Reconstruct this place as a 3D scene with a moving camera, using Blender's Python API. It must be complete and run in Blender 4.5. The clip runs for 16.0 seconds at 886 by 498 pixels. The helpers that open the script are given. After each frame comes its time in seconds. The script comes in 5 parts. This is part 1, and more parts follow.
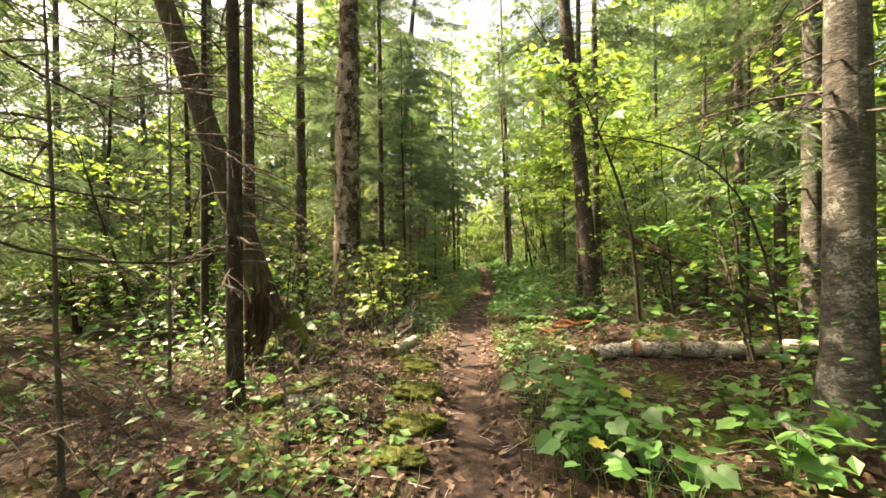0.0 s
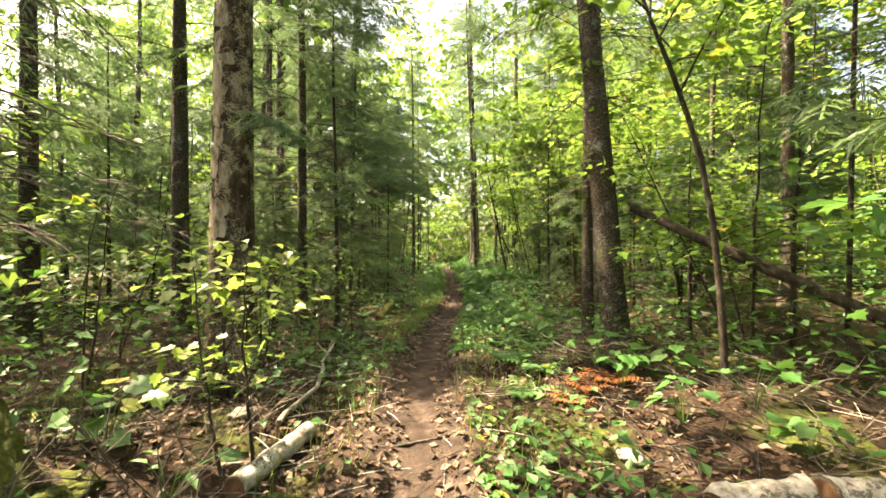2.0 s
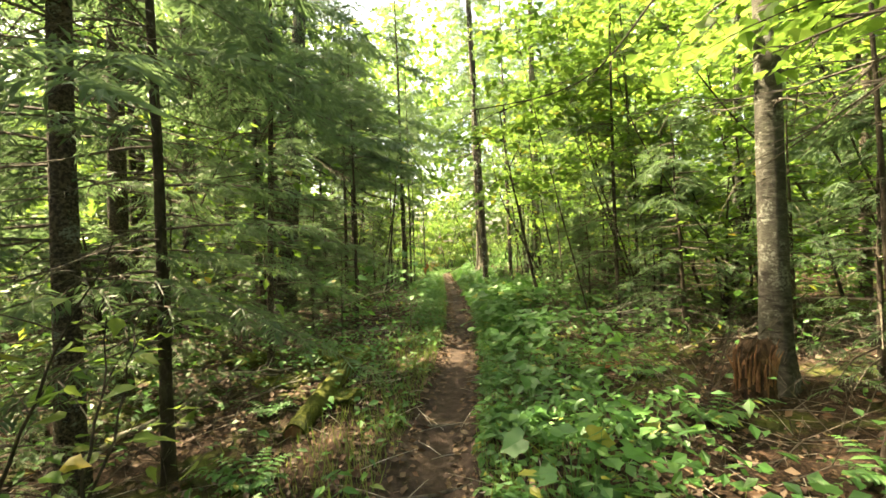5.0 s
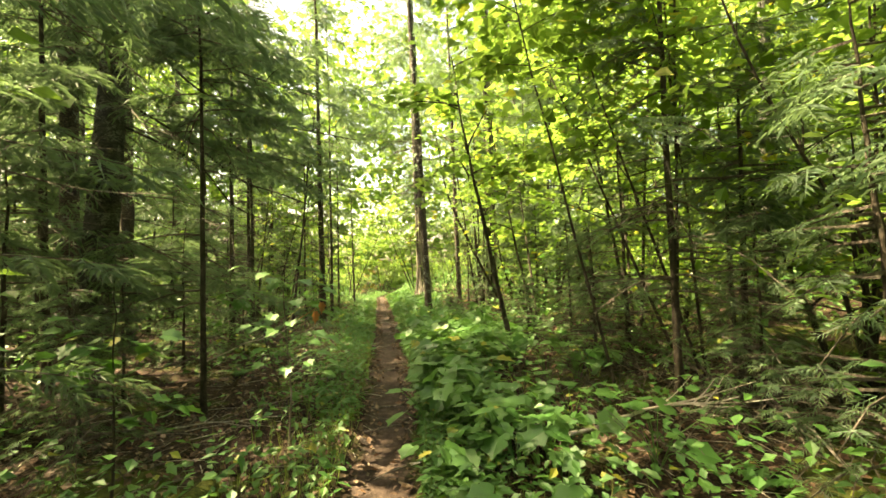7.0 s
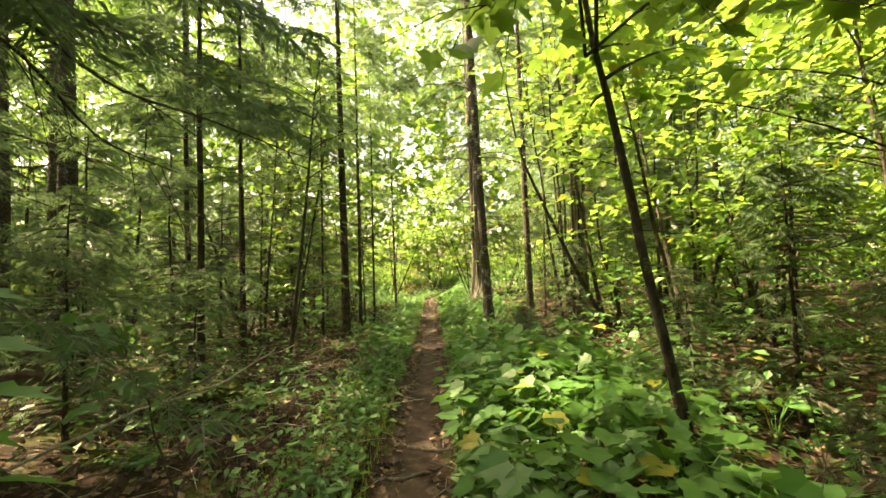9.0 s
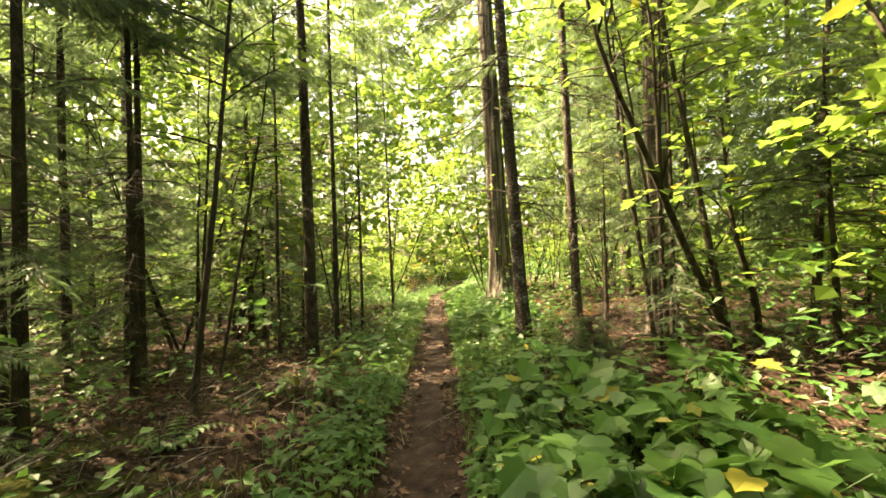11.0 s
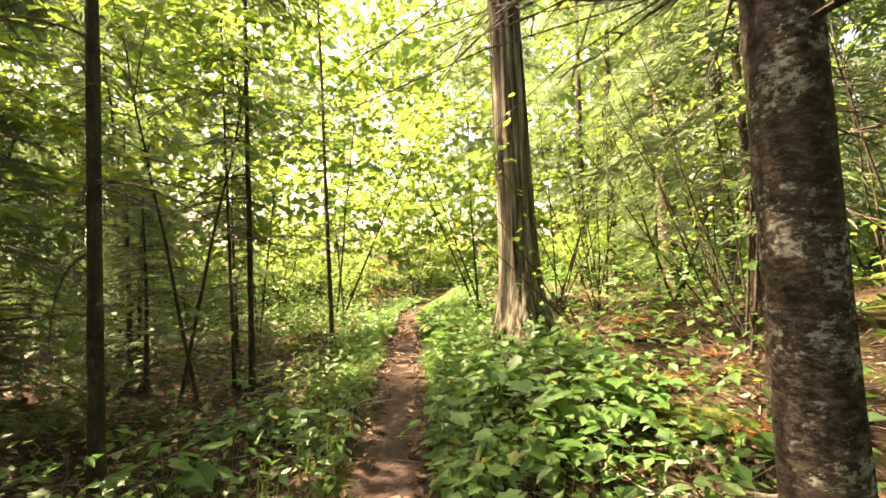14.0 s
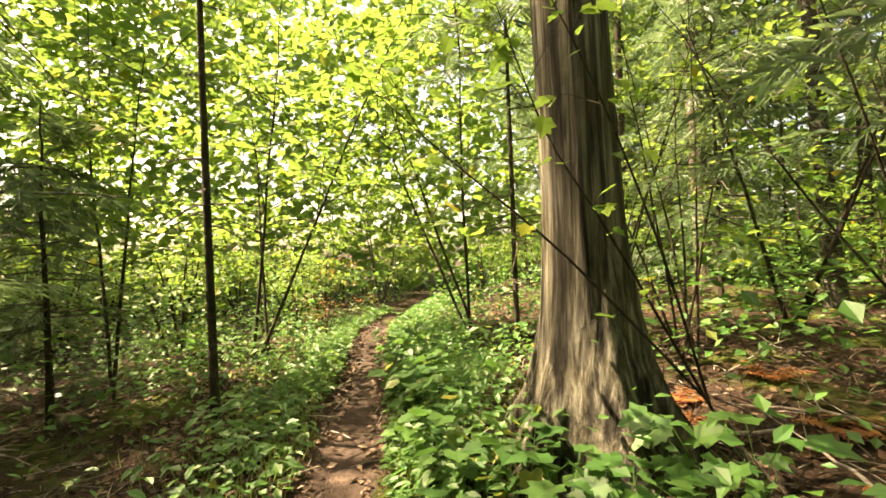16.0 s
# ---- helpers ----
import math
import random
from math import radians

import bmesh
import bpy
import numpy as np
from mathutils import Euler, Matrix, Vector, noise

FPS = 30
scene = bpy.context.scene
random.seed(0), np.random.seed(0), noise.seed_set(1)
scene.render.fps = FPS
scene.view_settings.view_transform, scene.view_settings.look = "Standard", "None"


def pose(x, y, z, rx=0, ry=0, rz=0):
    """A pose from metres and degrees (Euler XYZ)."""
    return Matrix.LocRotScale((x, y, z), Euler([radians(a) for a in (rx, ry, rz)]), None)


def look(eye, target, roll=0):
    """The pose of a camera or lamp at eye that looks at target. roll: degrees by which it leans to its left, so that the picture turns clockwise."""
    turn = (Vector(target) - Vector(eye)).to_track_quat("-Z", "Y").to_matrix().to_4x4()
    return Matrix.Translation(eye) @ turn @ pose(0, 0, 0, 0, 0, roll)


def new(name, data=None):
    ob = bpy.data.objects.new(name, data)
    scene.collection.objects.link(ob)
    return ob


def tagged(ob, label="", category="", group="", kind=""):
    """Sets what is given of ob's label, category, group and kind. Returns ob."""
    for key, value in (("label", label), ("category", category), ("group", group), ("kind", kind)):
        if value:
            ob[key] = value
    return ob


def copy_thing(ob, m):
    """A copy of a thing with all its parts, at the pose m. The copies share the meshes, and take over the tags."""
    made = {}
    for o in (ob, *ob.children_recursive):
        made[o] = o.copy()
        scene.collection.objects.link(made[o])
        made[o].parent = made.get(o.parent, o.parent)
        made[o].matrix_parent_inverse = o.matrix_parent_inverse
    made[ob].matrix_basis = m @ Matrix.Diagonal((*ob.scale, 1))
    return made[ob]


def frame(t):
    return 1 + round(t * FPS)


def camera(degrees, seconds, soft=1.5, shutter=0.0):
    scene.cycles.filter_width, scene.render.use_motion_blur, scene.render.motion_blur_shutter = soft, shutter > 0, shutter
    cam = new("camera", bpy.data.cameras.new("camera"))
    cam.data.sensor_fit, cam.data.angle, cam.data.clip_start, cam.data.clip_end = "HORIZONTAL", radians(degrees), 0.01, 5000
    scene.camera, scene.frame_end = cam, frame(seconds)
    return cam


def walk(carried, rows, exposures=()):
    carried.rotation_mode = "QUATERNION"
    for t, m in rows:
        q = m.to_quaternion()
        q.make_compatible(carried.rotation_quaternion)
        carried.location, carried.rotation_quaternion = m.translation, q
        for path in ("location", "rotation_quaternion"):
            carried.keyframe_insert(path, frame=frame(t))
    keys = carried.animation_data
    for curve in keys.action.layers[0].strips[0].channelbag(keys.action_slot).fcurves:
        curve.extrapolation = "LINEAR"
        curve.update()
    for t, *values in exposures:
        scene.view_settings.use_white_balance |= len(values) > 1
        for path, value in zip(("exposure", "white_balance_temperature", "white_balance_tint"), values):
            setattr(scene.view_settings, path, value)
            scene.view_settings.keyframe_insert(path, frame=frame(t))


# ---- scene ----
cam = camera(89.1, 16.0, soft=1.65)
PATH = [
    (0.0, pose(-0.011, -0.025, 1.387, 90.159, 0.295, 4.073)),
    (0.5, pose(-0.008, 0.804, 1.383, 90.163, 0.279, 2.686)),
    (1.0, pose(-0.016, 1.579, 1.379, 90.046, 0.235, 1.362)),
    (1.5, pose(0.021, 2.377, 1.38, 90.209, 0.036, 0.53)),
    (2.0, pose(0.035, 3.181, 1.398, 89.941, -0.073, -0.528)),
    (2.5, pose(0.094, 3.966, 1.438, 90.242, -0.016, -1.569)),
    (3.0, pose(0.141, 4.708, 1.485, 90.1, 0.3, -0.4)),
    (3.2, pose(0.159, 5.004, 1.507, 90.06, 0.3, -0.08)),
    (5.3, pose(0.153, 8.516, 1.517, 90.274, 1.75, -0.472)),
    (5.5, pose(0.179, 8.873, 1.516, 90.653, 1.46, -0.97)),
    (6.0, pose(0.259, 9.777, 1.554, 90.977, 1.371, -3.783)),
    (6.5, pose(0.3, 10.6, 1.557, 91.586, 1.321, -5.683)),
    (7.0, pose(0.42, 11.516, 1.567, 92.351, 1.546, -8.098)),
    (7.5, pose(0.545, 12.383, 1.561, 92.62, 1.709, -8.852)),
    (8.0, pose(0.638, 13.252, 1.569, 92.24, 1.771, -7.348)),
    (8.5, pose(0.689, 14.158, 1.554, 91.91, 1.686, -4.986)),
    (9.0, pose(0.726, 15.063, 1.564, 92.013, 1.609, -1.011)),
    (9.2, pose(0.71, 15.43, 1.6, 91.651, 1.585, -0.548)),
    (11.3, pose(0.745, 18.511, 1.454, 91.093, 2.095, 0.143)),
    (11.5, pose(0.74, 18.85, 1.502, 90.972, 1.835, 0.796)),
    (12.0, pose(0.759, 19.605, 1.484, 91.02, 1.736, 1.701)),
    (12.5, pose(0.807, 20.389, 1.49, 91.234, 1.719, 1.253)),
    (13.0, pose(0.83, 21.142, 1.439, 91.495, 1.901, 0.907)),
    (13.5, pose(0.816, 21.894, 1.406, 92.032, 1.762, -0.537)),
    (14.0, pose(0.83, 22.676, 1.408, 91.646, 1.911, -2.757)),
    (14.5, pose(0.802, 23.381, 1.347, 91.748, 1.862, -3.961)),
    (15.0, pose(0.827, 24.193, 1.355, 90.957, 1.963, -6.663)),
    (15.5, pose(0.883, 24.907, 1.352, 91.847, 2.011, -6.639)),
    (16.0, pose(0.91, 25.717, 1.429, 91.395, 2.024, -6.49)),
]
walk(cam, PATH, [(0.0, 2.85, 8900, 19), (1.5, 3.12, 8800, 17), (3.0, 3.15, 8900, 9), (5.5, 3.45, 9400, 6), (7.0, 3.45, 10800, 5), (9.0, 3.22, 10900, 6), (11.5, 3.35, 10300, 21), (12.5, 3.4, 10300, 23), (14.0, 3.5, 10100, 26), (15.0, 3.27, 10100, 22), (16.0, 2.9, 10100, 17)])

# world, sun and exposure
SUN_ELEV, SUN_SIDE = 54.0, 70.0          # degrees; the sun stands on the left of the trail
world = bpy.data.worlds.new("world")
scene.world = world
world.use_nodes = True
sky = world.node_tree.nodes.new("ShaderNodeTexSky")
sky.sky_type, sky.sun_disc = "NISHITA", False
sky.sun_elevation, sky.sun_rotation = radians(SUN_ELEV), radians(-SUN_SIDE)
sky.air_density, sky.dust_density = 1.0, 5.0
background = world.node_tree.nodes["Background"]
world.node_tree.links.new(sky.outputs[0], background.inputs[0])
background.inputs[1].default_value = 0.1
sun = new("sun", bpy.data.lights.new("sun", "SUN"))
sun.data.energy, sun.data.angle, sun.data.color = 4.7, radians(0.6), (1.0, 0.93, 0.8)
sun_from = Vector((-math.sin(radians(SUN_SIDE)) * math.cos(radians(SUN_ELEV)), math.cos(radians(SUN_SIDE)) * math.cos(radians(SUN_ELEV)), math.sin(radians(SUN_ELEV))))
sun.matrix_world = look(sun_from * 60, (0, 0, 0))

rng = np.random.default_rng(7)


# ---- materials ----
def material(name):
    m = bpy.data.materials.new(name)
    m.use_nodes = True
    nt = m.node_tree
    return m, nt, nt.nodes["Principled BSDF"]


def add(nt, kind, **values):
    n = nt.nodes.new(kind)
    for key, value in values.items():
        n.inputs[key].default_value = value
    return n


def ramp(nt, source, *stops):
    n = nt.nodes.new("ShaderNodeValToRGB")
    while len(n.color_ramp.elements) < len(stops):
        n.color_ramp.elements.new(0.5)
    for e, (p, c) in zip(n.color_ramp.elements, stops):
        e.position, e.color = p, (*c, 1)
    nt.links.new(source, n.inputs[0])
    return n


def noise_tex(nt, scale, detail=6.0, stretch=None, rough=0.6):
    n = add(nt, "ShaderNodeTexNoise", Scale=scale, Detail=detail, Roughness=rough)
    co = nt.nodes.new("ShaderNodeTexCoord")
    if stretch:
        mp = add(nt, "ShaderNodeMapping", Scale=stretch)
        nt.links.new(co.outputs["Object"], mp.inputs[0])
        nt.links.new(mp.outputs[0], n.inputs["Vector"])
    else:
        nt.links.new(co.outputs["Object"], n.inputs["Vector"])
    return n


def mix_colour(nt, fac, a, b, mode="MIX"):
    n = nt.nodes.new("ShaderNodeMix")
    n.data_type, n.blend_type = "RGBA", mode
    for socket, value in ((n.inputs[0], fac), (n.inputs[6], a), (n.inputs[7], b)):
        if isinstance(value, bpy.types.NodeSocket):
            nt.links.new(value, socket)
        elif isinstance(value, tuple):
            socket.default_value = (*value, 1)
        else:
            socket.default_value = value
    return n.outputs[2]


def bump(nt, height, bsdf, strength=0.5, distance=0.02):
    b = add(nt, "ShaderNodeBump", Strength=strength, Distance=distance)
    nt.links.new(height, b.inputs["Height"])
    nt.links.new(b.outputs[0], bsdf.inputs["Normal"])


def bark(name, dark, mid, light, scale=9.0, stretch=(1, 1, 0.25), patch=None, depth=0.03, lichen=0.0, lichen_colour=(0.3, 0.32, 0.26), strips=0.0, crisp=0.15):
    """Bark or other rough natural surface: grain, broad stains and, if wanted, crisp lichen spots."""
    m, nt, b = material(name)
    grain = noise_tex(nt, scale, 9, stretch, 0.68)
    stain = noise_tex(nt, 1.7, 4)
    r = ramp(nt, grain.outputs[0], (0.49 - crisp, dark), (0.5, mid), (0.5 + crisp, light))
    c = mix_colour(nt, ramp(nt, stain.outputs[0], (0.4, (0, 0, 0)), (0.65, (0.6, 0.6, 0.6))).outputs[0], r.outputs[0], patch or mid)
    if strips:
        furrow = noise_tex(nt, 11, 4, (1, 1, 0.045), 0.6)
        c = mix_colour(nt, strips, c, ramp(nt, furrow.outputs[0], (0.42, (0.12, 0.11, 0.1)), (0.5, (0.75, 0.73, 0.7)), (0.6, (1.25, 1.22, 1.15))).outputs[0], "MULTIPLY")
    if lichen:
        spots = noise_tex(nt, 34, 7, (1, 1, 1.5), 0.75)
        where = noise_tex(nt, 5.0, 3)
        both = nt.nodes.new("ShaderNodeMath")
        both.operation = "MULTIPLY"
        nt.links.new(spots.outputs[0], both.inputs[0])
        nt.links.new(where.outputs[0], both.inputs[1])
        c = mix_colour(nt, ramp(nt, both.outputs[0], (0.36 - 0.12 * lichen, (0, 0, 0)), (0.4 - 0.12 * lichen, (0.85, 0.85, 0.85))).outputs[0], c, lichen_colour)
    nt.links.new(c, b.inputs["Base Color"])
    b.inputs["Roughness"].default_value = 0.9
    b.inputs["Specular IOR Level"].default_value = 0.2
    bump(nt, grain.outputs[0], b, 1.0, depth)
    return m


def leaf(name, colours, through_light=0.45, gloss=0.45, rare=None, glow=(0.3, 0.47, 0.09)):
    """Thin leaves: each one its own shade, part of the light goes through."""
    m, nt, b = material(name)
    geo = nt.nodes.new("ShaderNodeNewGeometry")
    info = nt.nodes.new("ShaderNodeObjectInfo")
    s = nt.nodes.new("ShaderNodeMath")
    s.operation = "ADD"
    nt.links.new(geo.outputs["Random Per Island"], s.inputs[0])
    nt.links.new(info.outputs["Random"], s.inputs[1])
    f = nt.nodes.new("ShaderNodeMath")
    f.operation = "FRACT"
    nt.links.new(s.outputs[0], f.inputs[0])
    r = ramp(nt, f.outputs[0], *[(i / max(1, len(colours) - 1) * 0.955, c) for i, c in enumerate(colours)], *([(0.975, rare)] if rare else []))
    vein = noise_tex(nt, 25, 3)
    c = mix_colour(nt, 0.35, r.outputs[0], ramp(nt, vein.outputs[0], (0.3, (0.45, 0.45, 0.4)), (0.7, (1.0, 1.0, 0.9))).outputs[0], "MULTIPLY")
    nt.links.new(c, b.inputs["Base Color"])
    b.inputs["Roughness"].default_value = gloss
    t = nt.nodes.new("ShaderNodeBsdfTranslucent")
    bright = mix_colour(nt, 0.5, c, glow)
    nt.links.new(bright if through_light > 0.3 else c, t.inputs[0])
    mx = add(nt, "ShaderNodeMixShader", Fac=through_light)
    nt.links.new(b.outputs[0], mx.inputs[1])
    nt.links.new(t.outputs[0], mx.inputs[2])
    nt.links.new(mx.outputs[0], nt.nodes["Material Output"].inputs[0])
    return m


def ground_material():
    m, nt, b = material("forest_soil")
    at = nt.nodes.new("ShaderNodeAttribute")
    at.attribute_name = "trodden"
    fine, mid, big = noise_tex(nt, 45, 8), noise_tex(nt, 8, 6), noise_tex(nt, 0.9, 4)
    litter = ramp(nt, fine.outputs[0], (0.3, (0.007, 0.0045, 0.003)), (0.5, (0.023, 0.014, 0.009)), (0.68, (0.075, 0.047, 0.031)))
    moss = ramp(nt, mid.outputs[0], (0.35, (0.02, 0.03, 0.008)), (0.7, (0.09, 0.12, 0.02)))
    mossy = ramp(nt, big.outputs[0], (0.52, (0, 0, 0)), (0.62, (0.8, 0.8, 0.8)))
    floor_colour = mix_colour(nt, mossy.outputs[0], litter.outputs[0], moss.outputs[0])
    dirt = ramp(nt, mid.outputs[0], (0.3, (0.02, 0.014, 0.011)), (0.55, (0.052, 0.037, 0.029)), (0.75, (0.11, 0.08, 0.064)))
    dirt2 = mix_colour(nt, 0.5, dirt.outputs[0], ramp(nt, fine.outputs[0], (0.3, (0.4, 0.4, 0.4)), (0.65, (1.2, 1.15, 1.1))).outputs[0], "MULTIPLY")
    edge = nt.nodes.new("ShaderNodeMath")
    edge.operation = "ADD"
    nt.links.new(at.outputs["Fac"], edge.inputs[0])
    off = ramp(nt, mid.outputs[0], (0.3, (0, 0, 0)), (0.7, (0.6, 0.6, 0.6)))
    nt.links.new(off.outputs[0], edge.inputs[1])
    worn = ramp(nt, edge.outputs[0], (0.6, (0, 0, 0)), (0.85, (1, 1, 1)))
    nt.links.new(mix_colour(nt, worn.outputs[0], floor_colour, dirt2), b.inputs["Base Color"])
    b.inputs["Roughness"].default_value = 0.95
    b.inputs["Specular IOR Level"].default_value = 0.15
    bump(nt, fine.outputs[0], b, 0.8, 0.02)
    return m


M_GROUND = ground_material()
M_SPRUCE = bark("spruce_bark", (0.012, 0.009, 0.007), (0.06, 0.045, 0.035), (0.16, 0.128, 0.1), 46, (1, 1, 1.2), (0.05, 0.04, 0.031), 0.03, 0.42, (0.22, 0.25, 0.22), crisp=0.1)
M_LICHEN = bark("lichen_bark", (0.012, 0.009, 0.007), (0.05, 0.038, 0.03), (0.12, 0.095, 0.075), 30, (1, 1, 1.6), (0.05, 0.04, 0.031), 0.035, 0.5, (0.33, 0.36, 0.32), crisp=0.1)
M_DARK = bark("dark_bark", (0.012, 0.009, 0.007), (0.04, 0.03, 0.023), (0.09, 0.07, 0.055), 15, (1, 1, 0.5), (0.04, 0.038, 0.024), 0.03, 0.2, (0.14, 0.15, 0.1))
M_CEDAR = bark("cedar_bark", (0.03, 0.025, 0.019), (0.14, 0.134, 0.108), (0.33, 0.32, 0.27), 26, (1, 1, 0.05), (0.1, 0.09, 0.045), 0.08, strips=0.9, crisp=0.11)
M_LEAN = bark("mossy_dark_bark", (0.015, 0.01, 0.007), (0.06, 0.042, 0.03), (0.14, 0.105, 0.08), 20, (1, 1, 0.1), (0.05, 0.045, 0.02), 0.05, 0.5, (0.075, 0.085, 0.016))
M_SNAG = bark("flaking_bark", (0.016, 0.009, 0.006), (0.065, 0.042, 0.028), (0.14, 0.1, 0.075), 9, (1, 1, 0.4), (0.05, 0.034, 0.024), 0.07, 0.85, (0.34, 0.28, 0.21), crisp=0.1)
M_FIR = bark("fir_bark", (0.018, 0.015, 0.012), (0.055, 0.05, 0.042), (0.105, 0.098, 0.084), 13, (1, 1, 2.2), (0.06, 0.062, 0.045), 0.03, 0.6, (0.19, 0.2, 0.17))
M_BIRCH = bark("birch_bark", (0.08, 0.06, 0.045), (0.42, 0.39, 0.34), (0.66, 0.63, 0.57), 9, (1.5, 1.5, 1.5), (0.22, 0.19, 0.14), 0.02, 0.55, (0.055, 0.045, 0.035))
M_TWIG = bark("dead_twig", (0.03, 0.025, 0.02), (0.09, 0.075, 0.06), (0.2, 0.18, 0.15), 20)
M_GREYTWIG = bark("grey_twig", (0.12, 0.1, 0.08), (0.3, 0.27, 0.23), (0.5, 0.46, 0.4), 20)
M_DARKROT = bark("dark_rotten_wood", (0.01, 0.007, 0.004), (0.05, 0.03, 0.018), (0.12, 0.075, 0.045), 12, (1, 1, 0.2), None, 0.05)
M_ROT = bark("rotten_wood", (0.03, 0.015, 0.008), (0.14, 0.07, 0.036), (0.3, 0.17, 0.09), 12, (1, 1, 0.3))
M_FLAKE = bark("pale_flaking_bark", (0.1, 0.075, 0.05), (0.3, 0.24, 0.18), (0.46, 0.4, 0.32), 14, (1, 1, 0.4), (0.22, 0.17, 0.12), 0.03, crisp=0.12)
M_MOSS = bark("moss", (0.012, 0.016, 0.005), (0.05, 0.062, 0.012), (0.14, 0.15, 0.03), 30, (1, 1, 1), (0.1, 0.11, 0.02))
M_STONE = bark("stone", (0.1, 0.09, 0.07), (0.26, 0.24, 0.2), (0.42, 0.39, 0.34), 8, (1, 1, 1))
M_NEEDLE = leaf("needles", [(0.05, 0.1, 0.056), (0.07, 0.13, 0.07), (0.1, 0.16, 0.07), (0.075, 0.13, 0.085)], 0.45, 0.5, glow=(0.27, 0.42, 0.17))
M_MAPLE = leaf("maple_leaf", [(0.055, 0.15, 0.025), (0.08, 0.19, 0.03), (0.105, 0.21, 0.035), (0.13, 0.2, 0.04)], 0.52, 0.45, (0.36, 0.27, 0.03))
M_UNDER = leaf("undergrowth_leaf", [(0.04, 0.135, 0.03), (0.06, 0.175, 0.042), (0.08, 0.19, 0.045), (0.05, 0.155, 0.045)], 0.36, 0.5, (0.24, 0.24, 0.04), (0.16, 0.36, 0.07))
M_PALE = leaf("pale_leaf", [(0.11, 0.2, 0.045), (0.15, 0.23, 0.055), (0.2, 0.24, 0.06), (0.1, 0.18, 0.04)], 0.5)
M_GRASS = leaf("grass_blade", [(0.06, 0.11, 0.02), (0.09, 0.13, 0.03), (0.15, 0.15, 0.05)], 0.35)
M_LITTER = leaf("fallen_leaf", [(0.05, 0.027, 0.014), (0.1, 0.055, 0.028), (0.22, 0.15, 0.1), (0.03, 0.017, 0.01), (0.14, 0.07, 0.034), (0.04, 0.022, 0.012)], 0.12, 0.7)
M_AUTUMN = leaf("orange_leaf", [(0.28, 0.1, 0.03), (0.33, 0.15, 0.05), (0.24, 0.07, 0.03), (0.2, 0.1, 0.05)], 0.35, glow=(0.4, 0.16, 0.04))


# ---- building tools ----
def mesh(name, V, F, mat, smooth=False):
    me = bpy.data.meshes.new(name)
    me.from_pydata([tuple(v) for v in V] if not isinstance(V, np.ndarray) else V.tolist(), [], F if isinstance(F, list) else F.tolist())
    me.materials.append(mat)
    if smooth:
        me.polygons.foreach_set("use_smooth", [True] * len(me.polygons))
    me.update()
    return me


def part(name, me, parent, label="", kind=""):
    ob = new(name, me)
    ob.parent = parent
    return tagged(ob, label, kind=kind)


def thing(name, x, y, z, label, category, group="", kind=""):
    ob = new(name)
    ob.empty_display_size = 0.1
    ob.matrix_world = pose(x, y, z)
    return tagged(ob, label, category, group, kind)


